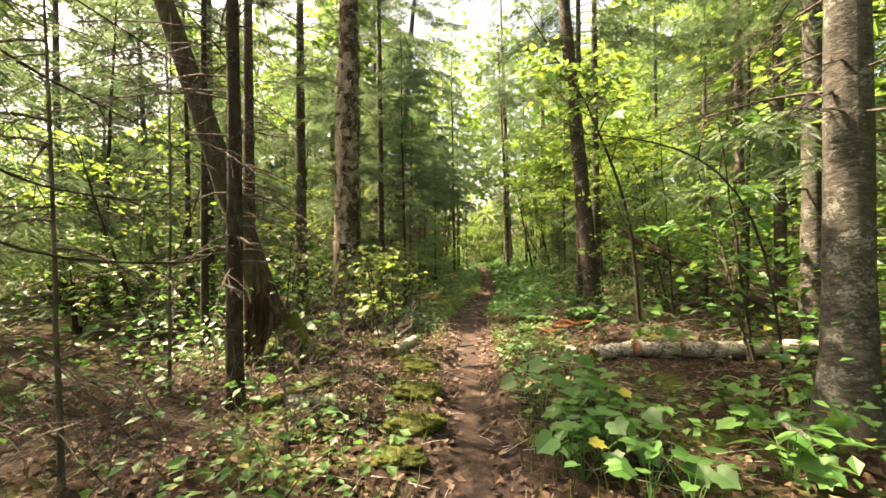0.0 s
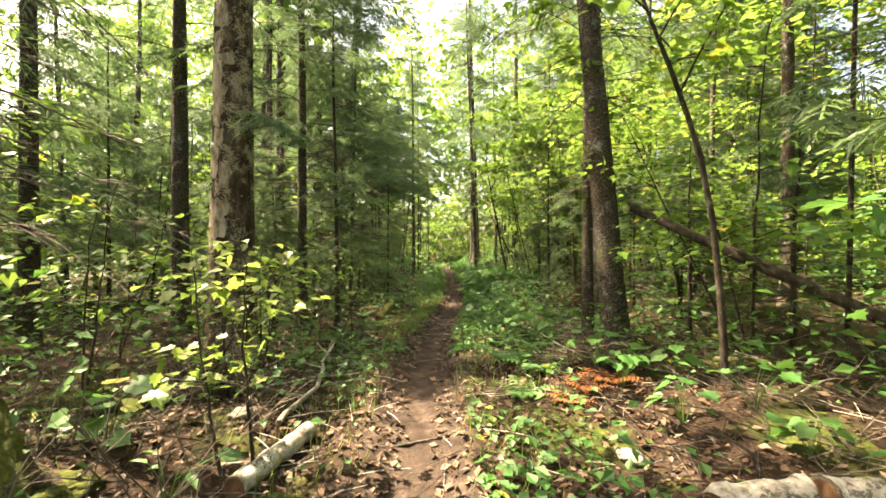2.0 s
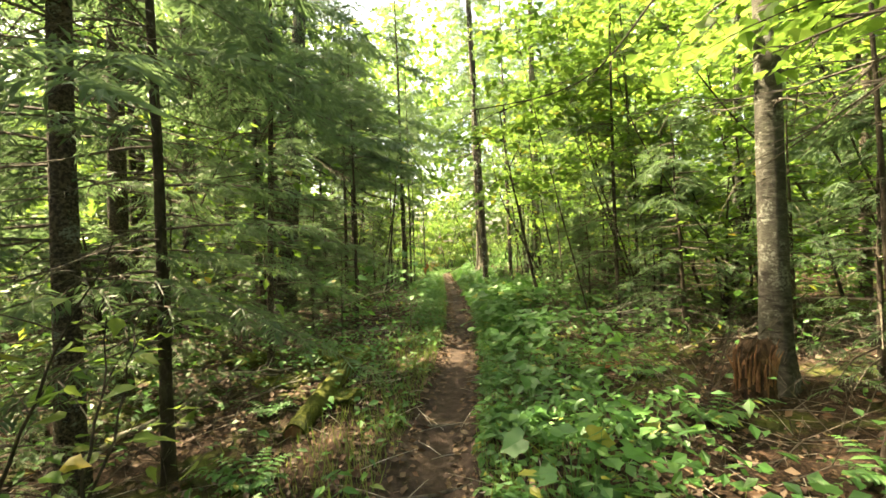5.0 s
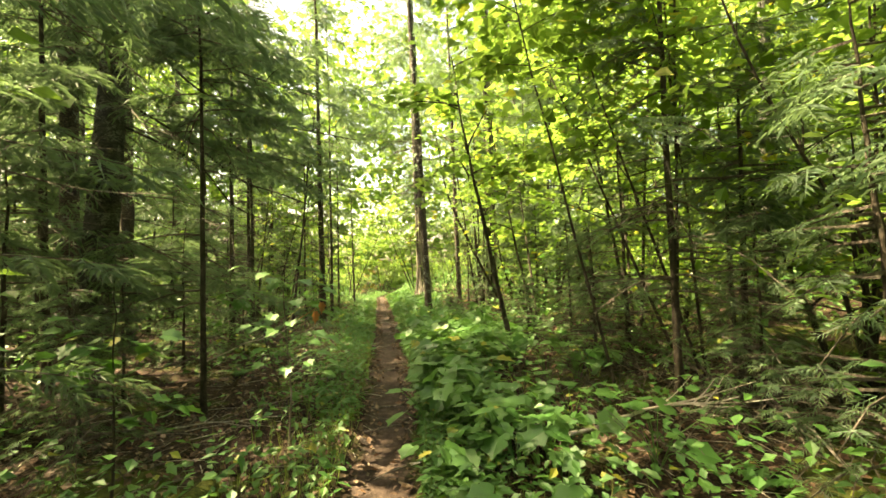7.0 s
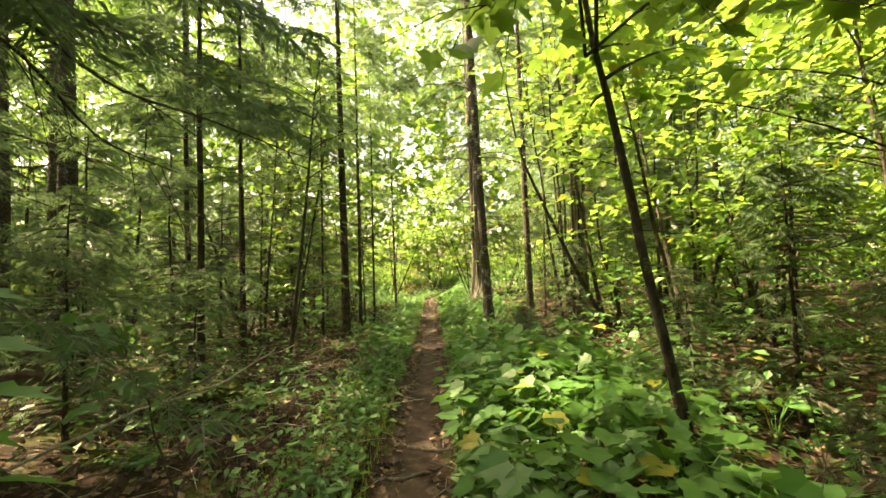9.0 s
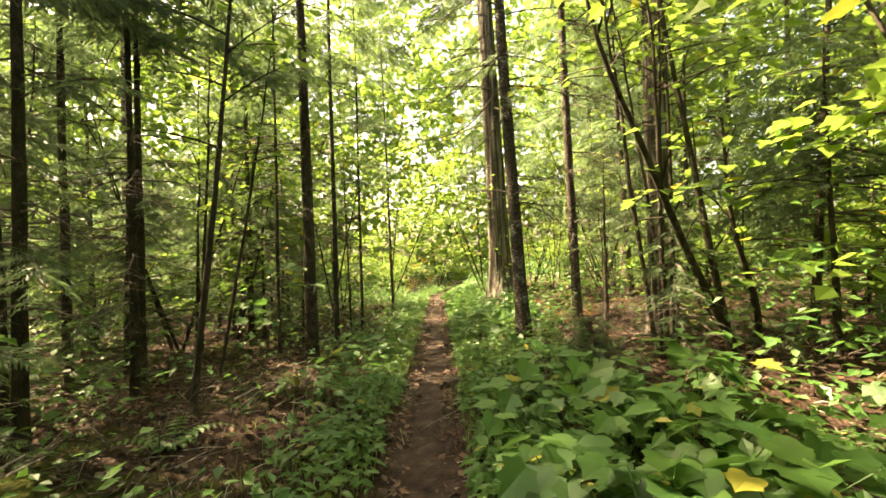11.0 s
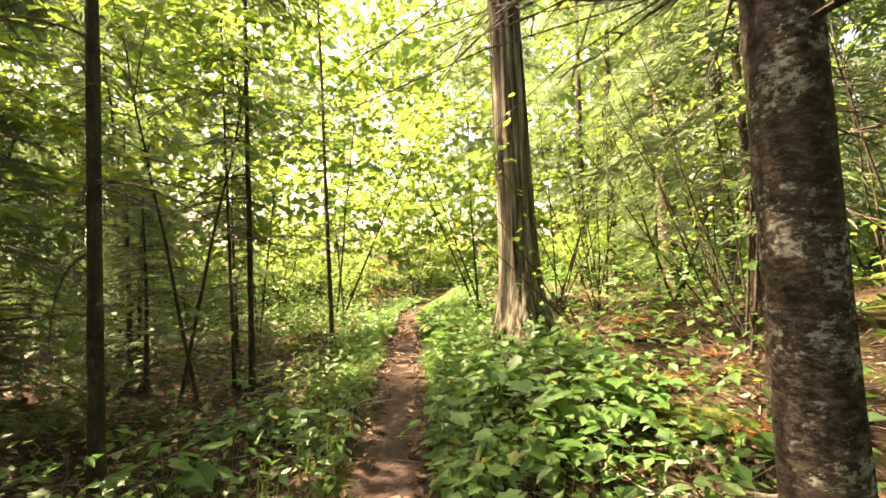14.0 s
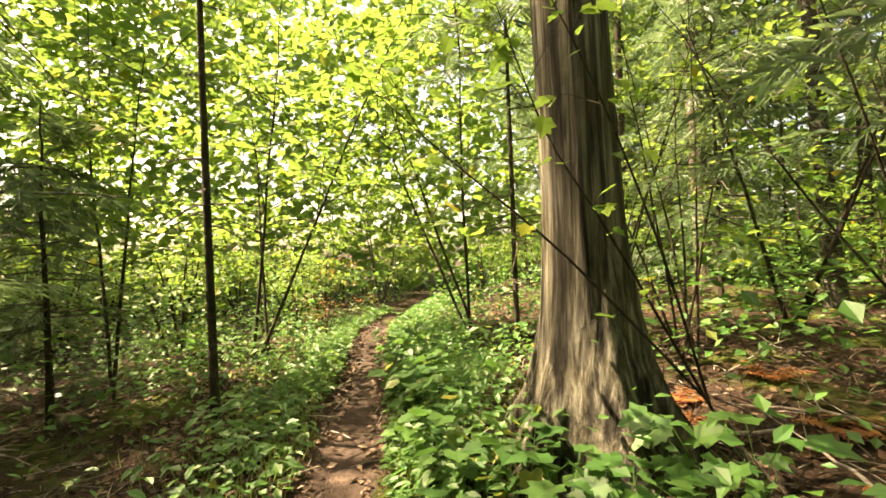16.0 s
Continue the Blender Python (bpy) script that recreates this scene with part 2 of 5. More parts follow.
class Bag:
    """Vertices and faces gathered for one mesh."""

    def __init__(self):
        self.V, self.F, self.n = [], [], 0

    def put(self, V, F):
        self.V.append(np.asarray(V, float))
        F = np.asarray(F) + self.n
        self.F.extend(F.tolist())
        self.n += len(V)

    def tube(self, P, R, sides=6, rough=0.0, r=None, flute=0, ridge=0.0):
        P = np.asarray(P, float)
        k = len(P)
        T = np.gradient(P, axis=0)
        T /= np.linalg.norm(T, axis=1)[:, None] + 1e-9
        up = np.where(np.abs(T[:, 2:3]) > 0.8, np.array([[1.0, 0, 0]]), np.array([[0, 0, 1.0]]))
        A = np.cross(T, up)
        A /= np.linalg.norm(A, axis=1)[:, None] + 1e-9
        B = np.cross(T, A)
        a = np.linspace(0, 2 * math.pi, sides, endpoint=False)
        rad = np.asarray(R, float)[:, None] * np.ones((k, sides))
        if rough:
            rad *= 1 + rough * (r or rng).standard_normal((k, sides))
        if ridge:
            lines = (r or rng).uniform(-1, 1, sides)[None, :] + 0.6 * np.repeat((r or rng).uniform(-1, 1, (k // 5 + 1, sides)), 5, axis=0)[:k]
            rad *= 1 + ridge * lines
        if flute:
            w = np.clip(1 - np.arange(k) / (0.16 * k), 0, 1)[:, None]
            rad *= 1 + 0.4 * w ** 2 * np.maximum(0, np.cos(flute * a + 0.6))[None, :] + 0.1 * w
        V = P[:, None, :] + rad[:, :, None] * (np.cos(a)[None, :, None] * A[:, None, :] + np.sin(a)[None, :, None] * B[:, None, :])
        i, j = np.meshgrid(np.arange(k - 1), np.arange(sides), indexing="ij")
        j2 = (j + 1) % sides
        F = np.stack([i * sides + j, (i + 1) * sides + j, (i + 1) * sides + j2, i * sides + j2], -1).reshape(-1, 4)
        self.put(V.reshape(-1, 3), F)
        self.F.append([self.n - sides + q for q in range(sides)])
        self.F.append([self.n - sides * k + sides - 1 - q for q in range(sides)])

    def leaves(self, template, C, D, N, S):
        """Leaf shapes at C, pointing along D, facing N, of size S."""
        TV, TF = template
        C, D, N = (np.asarray(q, float).reshape(-1, 3) for q in (C, D, N))
        D = D / (np.linalg.norm(D, axis=1)[:, None] + 1e-9)
        X = np.cross(D, N)
        X /= np.linalg.norm(X, axis=1)[:, None] + 1e-9
        Z = np.cross(X, D)
        S = np.broadcast_to(np.asarray(S, float), (len(C),))[:, None, None]
        V = C[:, None, :] + S * (TV[None, :, 0:1] * X[:, None, :] + TV[None, :, 1:2] * D[:, None, :] + TV[None, :, 2:3] * Z[:, None, :])
        base = self.n
        self.V.append(V.reshape(-1, 3))
        k = len(TV)
        off = (base + np.arange(len(C)) * k)[:, None, None]
        self.F.extend((TF[None] + off).reshape(-1, TF.shape[1]).tolist())
        self.n += len(C) * k

    def mesh(self, name, mat, smooth=False):
        return mesh(name, np.concatenate(self.V), self.F, mat, smooth)


def fan(outline, lift):
    V = np.array([(0, 0.35, 0)] + [(x, y, z) for x, y, z in outline], float)
    V[:, 2] += lift * np.abs(V[:, 0]) - 0.12 * V[:, 1] ** 2
    k = len(outline)
    return V, np.array([(0, 1 + i, 1 + (i + 1) % k) for i in range(k)])


MAPLE = fan([(0, 0, 0), (0.22, -0.08, 0), (0.3, 0.1, 0), (0.5, 0.3, 0), (0.3, 0.42, 0), (0.36, 0.68, 0), (0.17, 0.68, 0), (0, 1, 0),
             (-0.17, 0.68, 0), (-0.36, 0.68, 0), (-0.3, 0.42, 0), (-0.5, 0.3, 0), (-0.3, 0.1, 0), (-0.22, -0.08, 0)], 0.18)
THIMBLE = fan([(0, 0.06, 0), (0.2, -0.1, 0), (0.42, 0.0, 0), (0.5, 0.2, 0), (0.44, 0.38, 0), (0.52, 0.58, 0), (0.3, 0.72, 0), (0.16, 0.82, 0), (0, 1.02, 0),
               (-0.16, 0.82, 0), (-0.3, 0.72, 0), (-0.52, 0.58, 0), (-0.44, 0.38, 0), (-0.5, 0.2, 0), (-0.42, 0.0, 0), (-0.2, -0.1, 0)], 0.12)
OVAL = (np.array([(0, 0, 0), (0.24, 0.35, 0.06), (0.16, 0.72, 0.03), (0, 1, -0.1), (-0.16, 0.72, 0.03), (-0.24, 0.35, 0.06), (0, 0.4, -0.02)], float),
        np.array([(0, 1, 6), (1, 2, 6), (2, 3, 6), (3, 4, 6), (4, 5, 6), (5, 0, 6)]))
DIAMOND = (np.array([(0, 0, 0), (0.33, 0.45, 0.07), (0, 1, -0.05), (-0.33, 0.45, 0.07)], float), np.array([(0, 1, 2), (0, 2, 3)]))
BLADE = (np.array([(-0.02, 0, 0), (0.02, 0, 0), (0.014, 0.55, 0.02), (-0.014, 0.55, 0.02), (0.0, 1, -0.12)], float), np.array([(0, 1, 2), (0, 2, 3), (3, 2, 4)]))


def spray_template(pairs=8, droop=0.25, slim=0.05):
    """A flat fir twig: side shoots, each a slim needle-covered blade that bends down."""
    V, F = [], []
    for i in range(pairs):
        t = (i + 0.4) / pairs
        w = 0.36 * (1 - t) ** 0.7 + 0.06
        for s in (-1, 1):
            k = len(V)
            z = -droop * t * t
            dip = 0.05 * ((i * 7 + s) % 4)
            V += [(0.0, t - slim * 0.4, z), (s * w * 0.55, t + 0.1 - slim, z - 0.02), (s * w, t + 0.24 + 0.05 * (i % 2), z - 0.05 - dip), (s * w * 0.5, t + 0.1 + slim, z - 0.02)]
            F += [(k, k + 1, k + 2), (k, k + 2, k + 3)]
    k = len(V)
    V += [(-0.025, 0, 0), (0.025, 0, 0), (0, 1.12, -droop * 1.2)]
    F.append((k, k + 1, k + 2))
    return np.array(V, float), np.array(F)


SPRAY = spray_template(7, 0.3, 0.016)
SPRAY_FAR = spray_template(6, 0.4, 0.018)
MAPLE_SMALL = fan([(0, 0, 0), (0.3, 0.05, 0), (0.5, 0.35, 0), (0.3, 0.5, 0), (0, 1, 0), (-0.3, 0.5, 0), (-0.5, 0.35, 0), (-0.3, 0.05, 0)], 0.18)


def cam_x(y):
    """The trail's middle line."""
    return float(np.interp(y, TRAIL_Y, TRAIL_X))


TRAIL_Y = [-60, 0, 3, 5.5, 7.8, 9.5, 12, 13.5, 16.4, 18, 21, 25, 28, 30.5, 34.5, 38, 60]
TRAIL_X = [-2, 0.0, -0.04, -0.1, -0.13, -0.07, 0.16, 0.32, 0.51, 0.55, 0.57, 0.58, 0.57, 0.54, 0.52, 1.2, 8]


def height(x, y):
    x, y = np.asarray(x, float), np.asarray(y, float)
    d = x - np.interp(y, TRAIL_Y, TRAIL_X)
    right = np.clip(d - 0.3, 0, 14)
    left = np.clip(-d - 0.3, 0, 14)
    bank = np.interp(y, [-10, 4, 10, 18, 26, 34], [0.05, 0.06, 0.11, 0.14, 0.22, 0.2])
    z = bank * 3.2 * (1 - np.exp(-right / 3.2)) - 0.012 * left
    z = z + 0.06 * np.sin(1.3 * x + 0.7 * y) * np.clip(np.abs(d) - 0.4, 0, 1) + 0.04 * np.sin(2.9 * x - 2.1 * y + 1) * np.clip(np.abs(d) - 0.3, 0, 1)
    z = z + 0.05 * np.exp(-((np.abs(d) - 0.42) / 0.16) ** 2) - 0.03 * np.exp(-(d / 0.25) ** 2)
    return z + np.interp(y, [0, 4, 8, 13, 17, 21, 30, 40], [0.0, 0.03, 0.1, 0.0, 0.06, 0.1, 0.08, 0.1])


def gz(x, y):
    return float(height(x, y))


# ---- ground ----
def build_ground():
    far = [12, 16, 22, 30, 45, 70, 110, 180, 300, 500]
    xs = np.array([-q for q in reversed(far)] + list(np.arange(-9, -1.5, 0.25)) + list(np.arange(-1.5, 2.6, 0.07)) + list(np.arange(2.6, 10, 0.25)) + far)
    ys = np.array([-500, -300, -150, -80, -40, -20, -10, -5] + list(np.arange(-2, 34, 0.12)) + list(np.arange(34, 50, 0.5)) + [55, 65, 80, 110, 160, 250, 500])
    X, Y = np.meshgrid(xs, ys, indexing="ij")
    Z = height(X, Y)
    d = X - np.interp(Y, TRAIL_Y, TRAIL_X)
    near = (np.abs(d) < 6) & (Y > -2) & (Y < 34)
    Z = Z + near * 0.012 * rng.standard_normal(X.shape) * np.where(np.abs(d) < 0.3, 0.6, 1.2)
    V = np.stack([X, Y, Z], -1).reshape(-1, 3)
    nx, ny = X.shape
    i, j = np.meshgrid(np.arange(nx - 1), np.arange(ny - 1), indexing="ij")
    F = np.stack([i * ny + j, (i + 1) * ny + j, (i + 1) * ny + j + 1, i * ny + j + 1], -1).reshape(-1, 4)
    me = mesh("ground", V, F, M_GROUND, True)
    at = me.attributes.new("trodden", "FLOAT", "POINT")
    width = np.interp(Y, [0, 5, 9, 11, 14, 40], [0.32, 0.42, 0.4, 0.34, 0.2, 0.19])
    at.data.foreach_set("value", (np.clip((width + 0.1 - np.abs(d)) / 0.2, 0, 1) * np.clip((37 - Y) / 3, 0, 1)).ravel())
    return tagged(new("ground", me), "brown forest floor with a narrow trodden dirt trail", "ground", kind="structure")


build_ground()


# ---- trees ----
def curve_points(base, top, k, wob, r):
    t = np.linspace(0, 1, k)[:, None]
    P = np.asarray(base)[None] * (1 - t) + np.asarray(top)[None] * t
    P[:, :2] += wob * np.cumsum(r.standard_normal((k, 2)), 0) * t
    return P


def conifer(x, y, h, rad, label, bark_mat, lean=(0, 0), dead=(0.6, 4.0, 20), green=(3.5, 40), reach=1.6, seed=1, sides=14, flute=0, limbs_apart=True, name="conifer", spray=0.34, low_sprays=0, flare=0.4, template=None, ridge=0.0, flare_high=0.22, limb=0.009):
    """An evergreen: tapering trunk, bare drooping lower limbs, flat green boughs above."""
    r = np.random.default_rng(seed)
    z0 = gz(x, y)
    t = thing(name, x, y, z0, label, "tree", "forest trees")
    P = curve_points((0, 0, -0.12), (lean[0] * h, lean[1] * h, h), 36, 0.008, r)
    P = P[0] + (P - P[0]) * np.ones((36, 1))
    lev = np.concatenate([np.linspace(0, 0.12, 10), np.linspace(0.15, 1, 26)])
    P = np.stack([np.interp(lev, np.linspace(0, 1, 36), P[:, c]) for c in range(3)], 1)
    R = rad * (1 - 0.85 * lev) + rad * flare * np.exp(-lev * h / flare_high)
    bag = Bag()
    bag.tube(P, R, sides, 0.035 if not ridge else 0.012, r, flute, ridge)
    part("trunk", bag.mesh("trunk", bark_mat, True), t)

    def at(z):
        q = np.array([np.interp(z, P[:, 2], P[:, c]) for c in range(3)])
        return q, float(np.interp(z, P[:, 2], R))

    bag = Bag()
    for i in range(dead[2]):
        z = r.uniform(dead[0], dead[1])
        p, rr = at(z)
        a = r.uniform(0, 2 * math.pi)
        L = r.uniform(0.5, 1.0) * reach
        out = np.array([math.cos(a), math.sin(a), 0])
        s = np.linspace(0, 1, 7 if limbs_apart else 4)[:, None]
        side = np.array([-out[1], out[0], 0]) * r.uniform(-0.25, 0.25)
        Q = p + out * (rr * 0.7 + L * s) + side * L * s ** 2 + np.array([0, 0, 1]) * L * (r.uniform(-0.1, 0.25) * s - r.uniform(0.35, 0.95) * s ** 2 + r.uniform(0.1, 0.55) * s ** 3)
        if np.any((np.abs(x + Q[:, 0] - np.interp(y + Q[:, 1], TRAIL_Y, TRAIL_X)) < 1.4) & (Q[:, 2] < 3.2)):
            Q, L = p + (Q - p) * 0.4, L * 0.4    # limbs over the trail are broken off
        root_at, around = bag.n, 4 if limbs_apart else 3
        bag.tube(Q, limb * (1 - 0.8 * s[:, 0]) * r.uniform(0.7, 1.5), 4 if limbs_apart else 3)
        for _ in range(12 if limbs_apart else 3):
            f = r.integers(1, len(Q))
            q = Q[f]
            w = out * r.uniform(0.2, 1) + np.array([-out[1], out[0], 0]) * r.uniform(-1, 1) + np.array([0, 0, r.uniform(-0.5, 0.15)])
            l2 = L * r.uniform(0.12, 0.35)
            bag.F.append([root_at + int(f) * around, bag.n, bag.n + 1])
            bag.tube([q, q + w * l2 * 0.5, q + w * l2 + np.array([0, 0, -0.1 * l2])][::1 if limbs_apart else 2], [limb * 0.5, limb * 0.33, limb * 0.17][::1 if limbs_apart else 2], 3)
        if limbs_apart:
            part("branch", bag.mesh("branch", M_TWIG), t)
            bag = Bag()
    if bag.n:
        part("dead_wood", bag.mesh("dead_wood", M_TWIG), t, kind="stuff")
    C, D, N, S = [], [], [], []
    wood = Bag()
    for i in range(green[1] + low_sprays):
        z = r.uniform(green[0], h) if i < green[1] else r.uniform(1.0, green[0])
        p, rr = at(min(z, h))
        a = r.uniform(0, 2 * math.pi)
        L = (reach * 1.25 * (1 - 0.75 * (z - green[0]) / max(0.5, h - green[0])) if z > green[0] else reach) * r.uniform(0.6, 1.1)
        out = np.array([math.cos(a), math.sin(a), 0])
        side = np.array([-out[1], out[0], 0])
        drop = r.uniform(0.1, 0.45)
        s = np.linspace(0, 1, 5 if limbs_apart else 3)[:, None]
        wood.tube(p + out * L * s + np.array([0, 0, 1]) * L * (0.1 * s - drop * s ** 2), min(0.012, limb * 1.4) * (1 - 0.8 * s[:, 0]), 3)
        n = max(3, int(L / (0.13 if limbs_apart else 0.28)))
        for k in range(n):
            f = 0.2 + 0.8 * (k + r.random()) / n
            q = p + out * L * f + np.array([0, 0, L * (0.1 * f - drop * f * f)])
            for sg in (-1, 1):
                C.append(q + r.normal(0, 0.02, 3))
                D.append(out * r.uniform(0.4, 1) + side * sg * r.uniform(0.5, 1.1) + np.array([0, 0, r.uniform(-0.45, 0.05)]))
                N.append(np.array([0, 0, 1]) + r.normal(0, 0.3, 3))
                S.append(spray * r.uniform(0.6, 1.25) * (1 if z > max(1.6, green[0]) else 0.6))
    if wood.n:
        part("bough_wood", wood.mesh("bough_wood", M_TWIG), t, kind="stuff")
        bag = Bag()
        bag.leaves(template or (SPRAY if limbs_apart else SPRAY_FAR), C, D, N, S)
        part("crown", bag.mesh("crown", M_NEEDLE), t, kind="stuff")
    return t


def broadleaf(x, y, h, label, lean=(0, 0), stems=1, rad=0.025, spread=1.2, leaves=260, size=0.11, template=MAPLE, mat=None, low=0.35, seed=1, name="sapling", wood_mat=None, bend=0.0):
    """A young broadleaf tree: thin stems, thinner branches, leaves in flat layers."""
    r = np.random.default_rng(seed)
    t = thing(name, x, y, gz(x, y), label, "tree", "young trees")
    C, D, N, S = [], [], [], []
    for q in range(stems):
        dx, dy = lean[0] + (r.normal(0, 0.2) if stems > 1 else 0), lean[1] + (r.normal(0, 0.2) if stems > 1 else 0)
        hh = h * (r.uniform(0.75, 1.0) if stems > 1 else 1)
        P = curve_points((r.normal(0, 0.06) * (stems > 1), r.normal(0, 0.06) * (stems > 1), -0.08), (dx * hh, dy * hh, hh), 14, 0.02, r)
        P[:, 0] += bend * np.sin(np.linspace(0, math.pi, 14))
        R = rad * (1 - 0.8 * np.linspace(0, 1, 14))
        bag = Bag()
        bag.tube(P, R, 5 if template is DIAMOND else 7, 0.05, r)
        part("stem", bag.mesh("stem", wood_mat or M_DARK, True), t)
        wood = Bag()
        nb = max(5, int(9 * hh / 3))
        for i in range(nb):
            f = r.uniform(low, 1.0)
            p = np.array([np.interp(f * 13, np.arange(14), P[:, c]) for c in range(3)])
            a = r.uniform(0, 2 * math.pi)
            L = spread * r.uniform(0.4, 1.0) * (1.15 - 0.6 * f)
            out = np.array([math.cos(a), math.sin(a), r.uniform(0.15, 0.7)])
            s = np.linspace(0, 1, 3 if template is DIAMOND else 5)[:, None]
            B = p + out * L * s + np.array([0, 0, -0.25 * L]) * s ** 2
            wood.tube(B, rad * 0.35 * (1 - 0.8 * s[:, 0]), 3 if template is DIAMOND else 4)
            m = max(3, leaves // (nb * stems))
            for k in range(m):
                g = r.uniform(0.3, 1.08)
                C.append(p + out * L * g + np.array([0, 0, -0.25 * L * g * g]) + r.normal(0, 0.09 + 0.05 * spread, 3) * np.array([1, 1, 0.35]))
                b = r.uniform(0, 2 * math.pi)
                D.append((math.cos(b) + out[0], math.sin(b) + out[1], r.uniform(-0.55, 0.1)))
                N.append(np.array([0, 0, 1]) + r.normal(0, 0.26, 3))
                S.append(size * r.uniform(0.55, 1.3))
        part("twig_wood", wood.mesh("twig_wood", wood_mat or M_DARK), t, kind="stuff")
    bag = Bag()
    bag.leaves(template, C, D, N, S)
    part("foliage", bag.mesh("foliage", mat or M_MAPLE), t, kind="stuff")
    return t


GREY = "grey-barked spruce with bare drooping lower branches"
POLE = "slim dark spruce pole with dead twigs"
# trees beside the trail, in the order of the walk
conifer(-2.24, 4.0, 9, 0.083, "slim dark spruce with bare twiggy lower limbs", M_DARK, (0, 0), (1.2, 5.5, 74), (5.6, 14), 1.9, 11)
conifer(-2.9, 1.3, 8, 0.07, POLE, M_DARK, (0, 0), (0.8, 5, 60), (5.4, 12), 2.1, 111)
conifer(-2.43, 2.45, 4, 0.018, "thin dead spruce pole", M_TWIG, (-0.03, 0), (0.3, 3.4, 22), (4, 0), 0.7, 112)
conifer(-2.98, 4.15, 4, 0.018, "thin dead spruce pole", M_TWIG, (0.0, 0), (0.3, 3.4, 18), (4, 0), 0.5, 113)
conifer(-2.42, 5.55, 12, 0.175, "leaning mossy trunk with a flared root base", M_LEAN, (-0.36, 0.02), (2.0, 6, 16), (7, 18), 2.0, 12, 36, 5, flare=0.8, ridge=0.035)
conifer(-3.34, 6.42, 11, 0.1, GREY, M_SPRUCE, (0, 0), (1.5, 5.5, 28), (6, 18), 1.6, 114)
old_trunk = conifer(-2.6, 8.95, 15, 0.285, "old trunk with pale flaking bark", M_SNAG, (0, 0.01), (2, 6, 14), (7, 22), 2.0, 13, 36, 4, ridge=0.03)


def flaking_plates(tree, rad, seed, count=46):
    """Pale curled plates of bark, gathered on one side of a trunk."""
    r = np.random.default_rng(seed)
    for _ in range(count):
        z, a = r.uniform(0.2, 5.2), radians(r.normal(-128, 30))
        tall, wide = r.uniform(0.1, 0.34), r.uniform(0.12, 0.34)
        R = rad * (1 - 0.85 * z / 15) * r.uniform(0.99, 1.03) + 0.012
        V, n = [], 5
        for lift in (0.0, -0.012):
            for j in range(n):
                for i in range(4):
                    f, g = i / 3 - 0.5, j / (n - 1) - 0.5
                    b = a + f * wide / rad * (1 - 0.5 * abs(g)) + 0.05 * r.normal()
                    q = R + lift + 0.02 * max(0, -g) * r.random()
                    V.append((q * math.cos(b) + 0.0, q * math.sin(b) + 0.01 * z, z + g * tall + 0.02 * r.normal()))
        F = [(k + i + 4 * j, k + i + 1 + 4 * j, k + i + 5 + 4 * j, k + i + 4 + 4 * j) for k in (0, 4 * n) for j in range(n - 1) for i in range(3)]
        part("bark_plate", mesh("bark_plate", V, F, M_FLAKE), tree)


flaking_plates(old_trunk, 0.285, 5)
conifer(-4.2, 10.6, 14, 0.15, GREY, M_SPRUCE, (0, 0), (2, 6, 14), (5, 30), 2.0, 115)
conifer(2.62, 3.35, 14, 0.16, "tall fir with smooth grey ringed bark", M_FIR, (0.0, 0), (1.9, 5, 24), (4, 46), 1.8, 14, 36, 4, ridge=0.015, low_sprays=5, spray=0.22)
conifer(3.95, 5.54, 13, 0.14, "grey fir trunk beside a fallen birch log", M_FIR, (0.0, 0), (2.0, 5, 14), (4, 46), 1.8, 116, spray=0.24)
conifer(2.2, 9.7, 14, 0.08, GREY, M_SPRUCE, (0.0, 0), (1.5, 5, 26), (4.5, 40), 1.8, 15)
conifer(2.25, 8.75, 15, 0.16, GREY, M_SPRUCE, (-0.09, 0), (1.5, 5, 22), (5, 46), 2.0, 16)
conifer(5.1, 7.9, 12, 0.1, GREY, M_SPRUCE, (0.0, 0), (1.5, 5, 22), (4.5, 40), 1.8, 117)
conifer(6.3, 11.2, 13, 0.13, GREY, M_SPRUCE, (0.0, 0), (1.5, 5, 22), (4.5, 40), 1.8, 118)
conifer(-2.32, 10.98, 13, 0.09, GREY, M_SPRUCE, (0, 0), (1.5, 4, 30), (3.0, 44), 2.2, 17, low_sprays=8)
conifer(-3.48, 13.1, 13, 0.11, GREY, M_SPRUCE, (0, 0), (1.0, 5, 26), (3.0, 46), 1.9, 18, low_sprays=8)
conifer(-4.34, 14.8, 13, 0.09, GREY, M_SPRUCE, (0, 0), (1.0, 5, 26), (3.0, 46), 1.9, 119, low_sprays=10)
conifer(-1.75, 11.1, 7, 0.045, POLE, M_DARK, (-0.01, 0), (1.0, 4, 24), (2.6, 30), 1.3, 19, low_sprays=6)
conifer(3.14, 12.0, 14, 0.125, "tall fir with grey ringed bark behind a stump", M_FIR, (0.0, 0), (2.4, 5, 10), (5.2, 30), 1.5, 20, 30, 4, ridge=0.015)
conifer(-2.05, 13.75, 8, 0.045, "slim grey spruce pole", M_SPRUCE, (0.025, 0), (1.4, 4, 26), (3.0, 40), 1.4, 21, low_sprays=6)
conifer(-3.3, 17.9, 16, 0.215, "large grey fir trunk among dense boughs", M_FIR, (0.075, 0), (2, 6, 26), (3.2, 80), 2.9, 22, 18, 4, low_sprays=8)
conifer(2.95, 15.1, 7, 0.035, POLE, M_DARK, (0, 0), (0.6, 4, 26), (1.2, 40), 1.0, 120, low_sprays=6, spray=0.2)
conifer(-1.5, 16.8, 6, 0.035, POLE, M_DARK, (0, 0), (0.6, 4, 20), (3.2, 30), 1.1, 121)
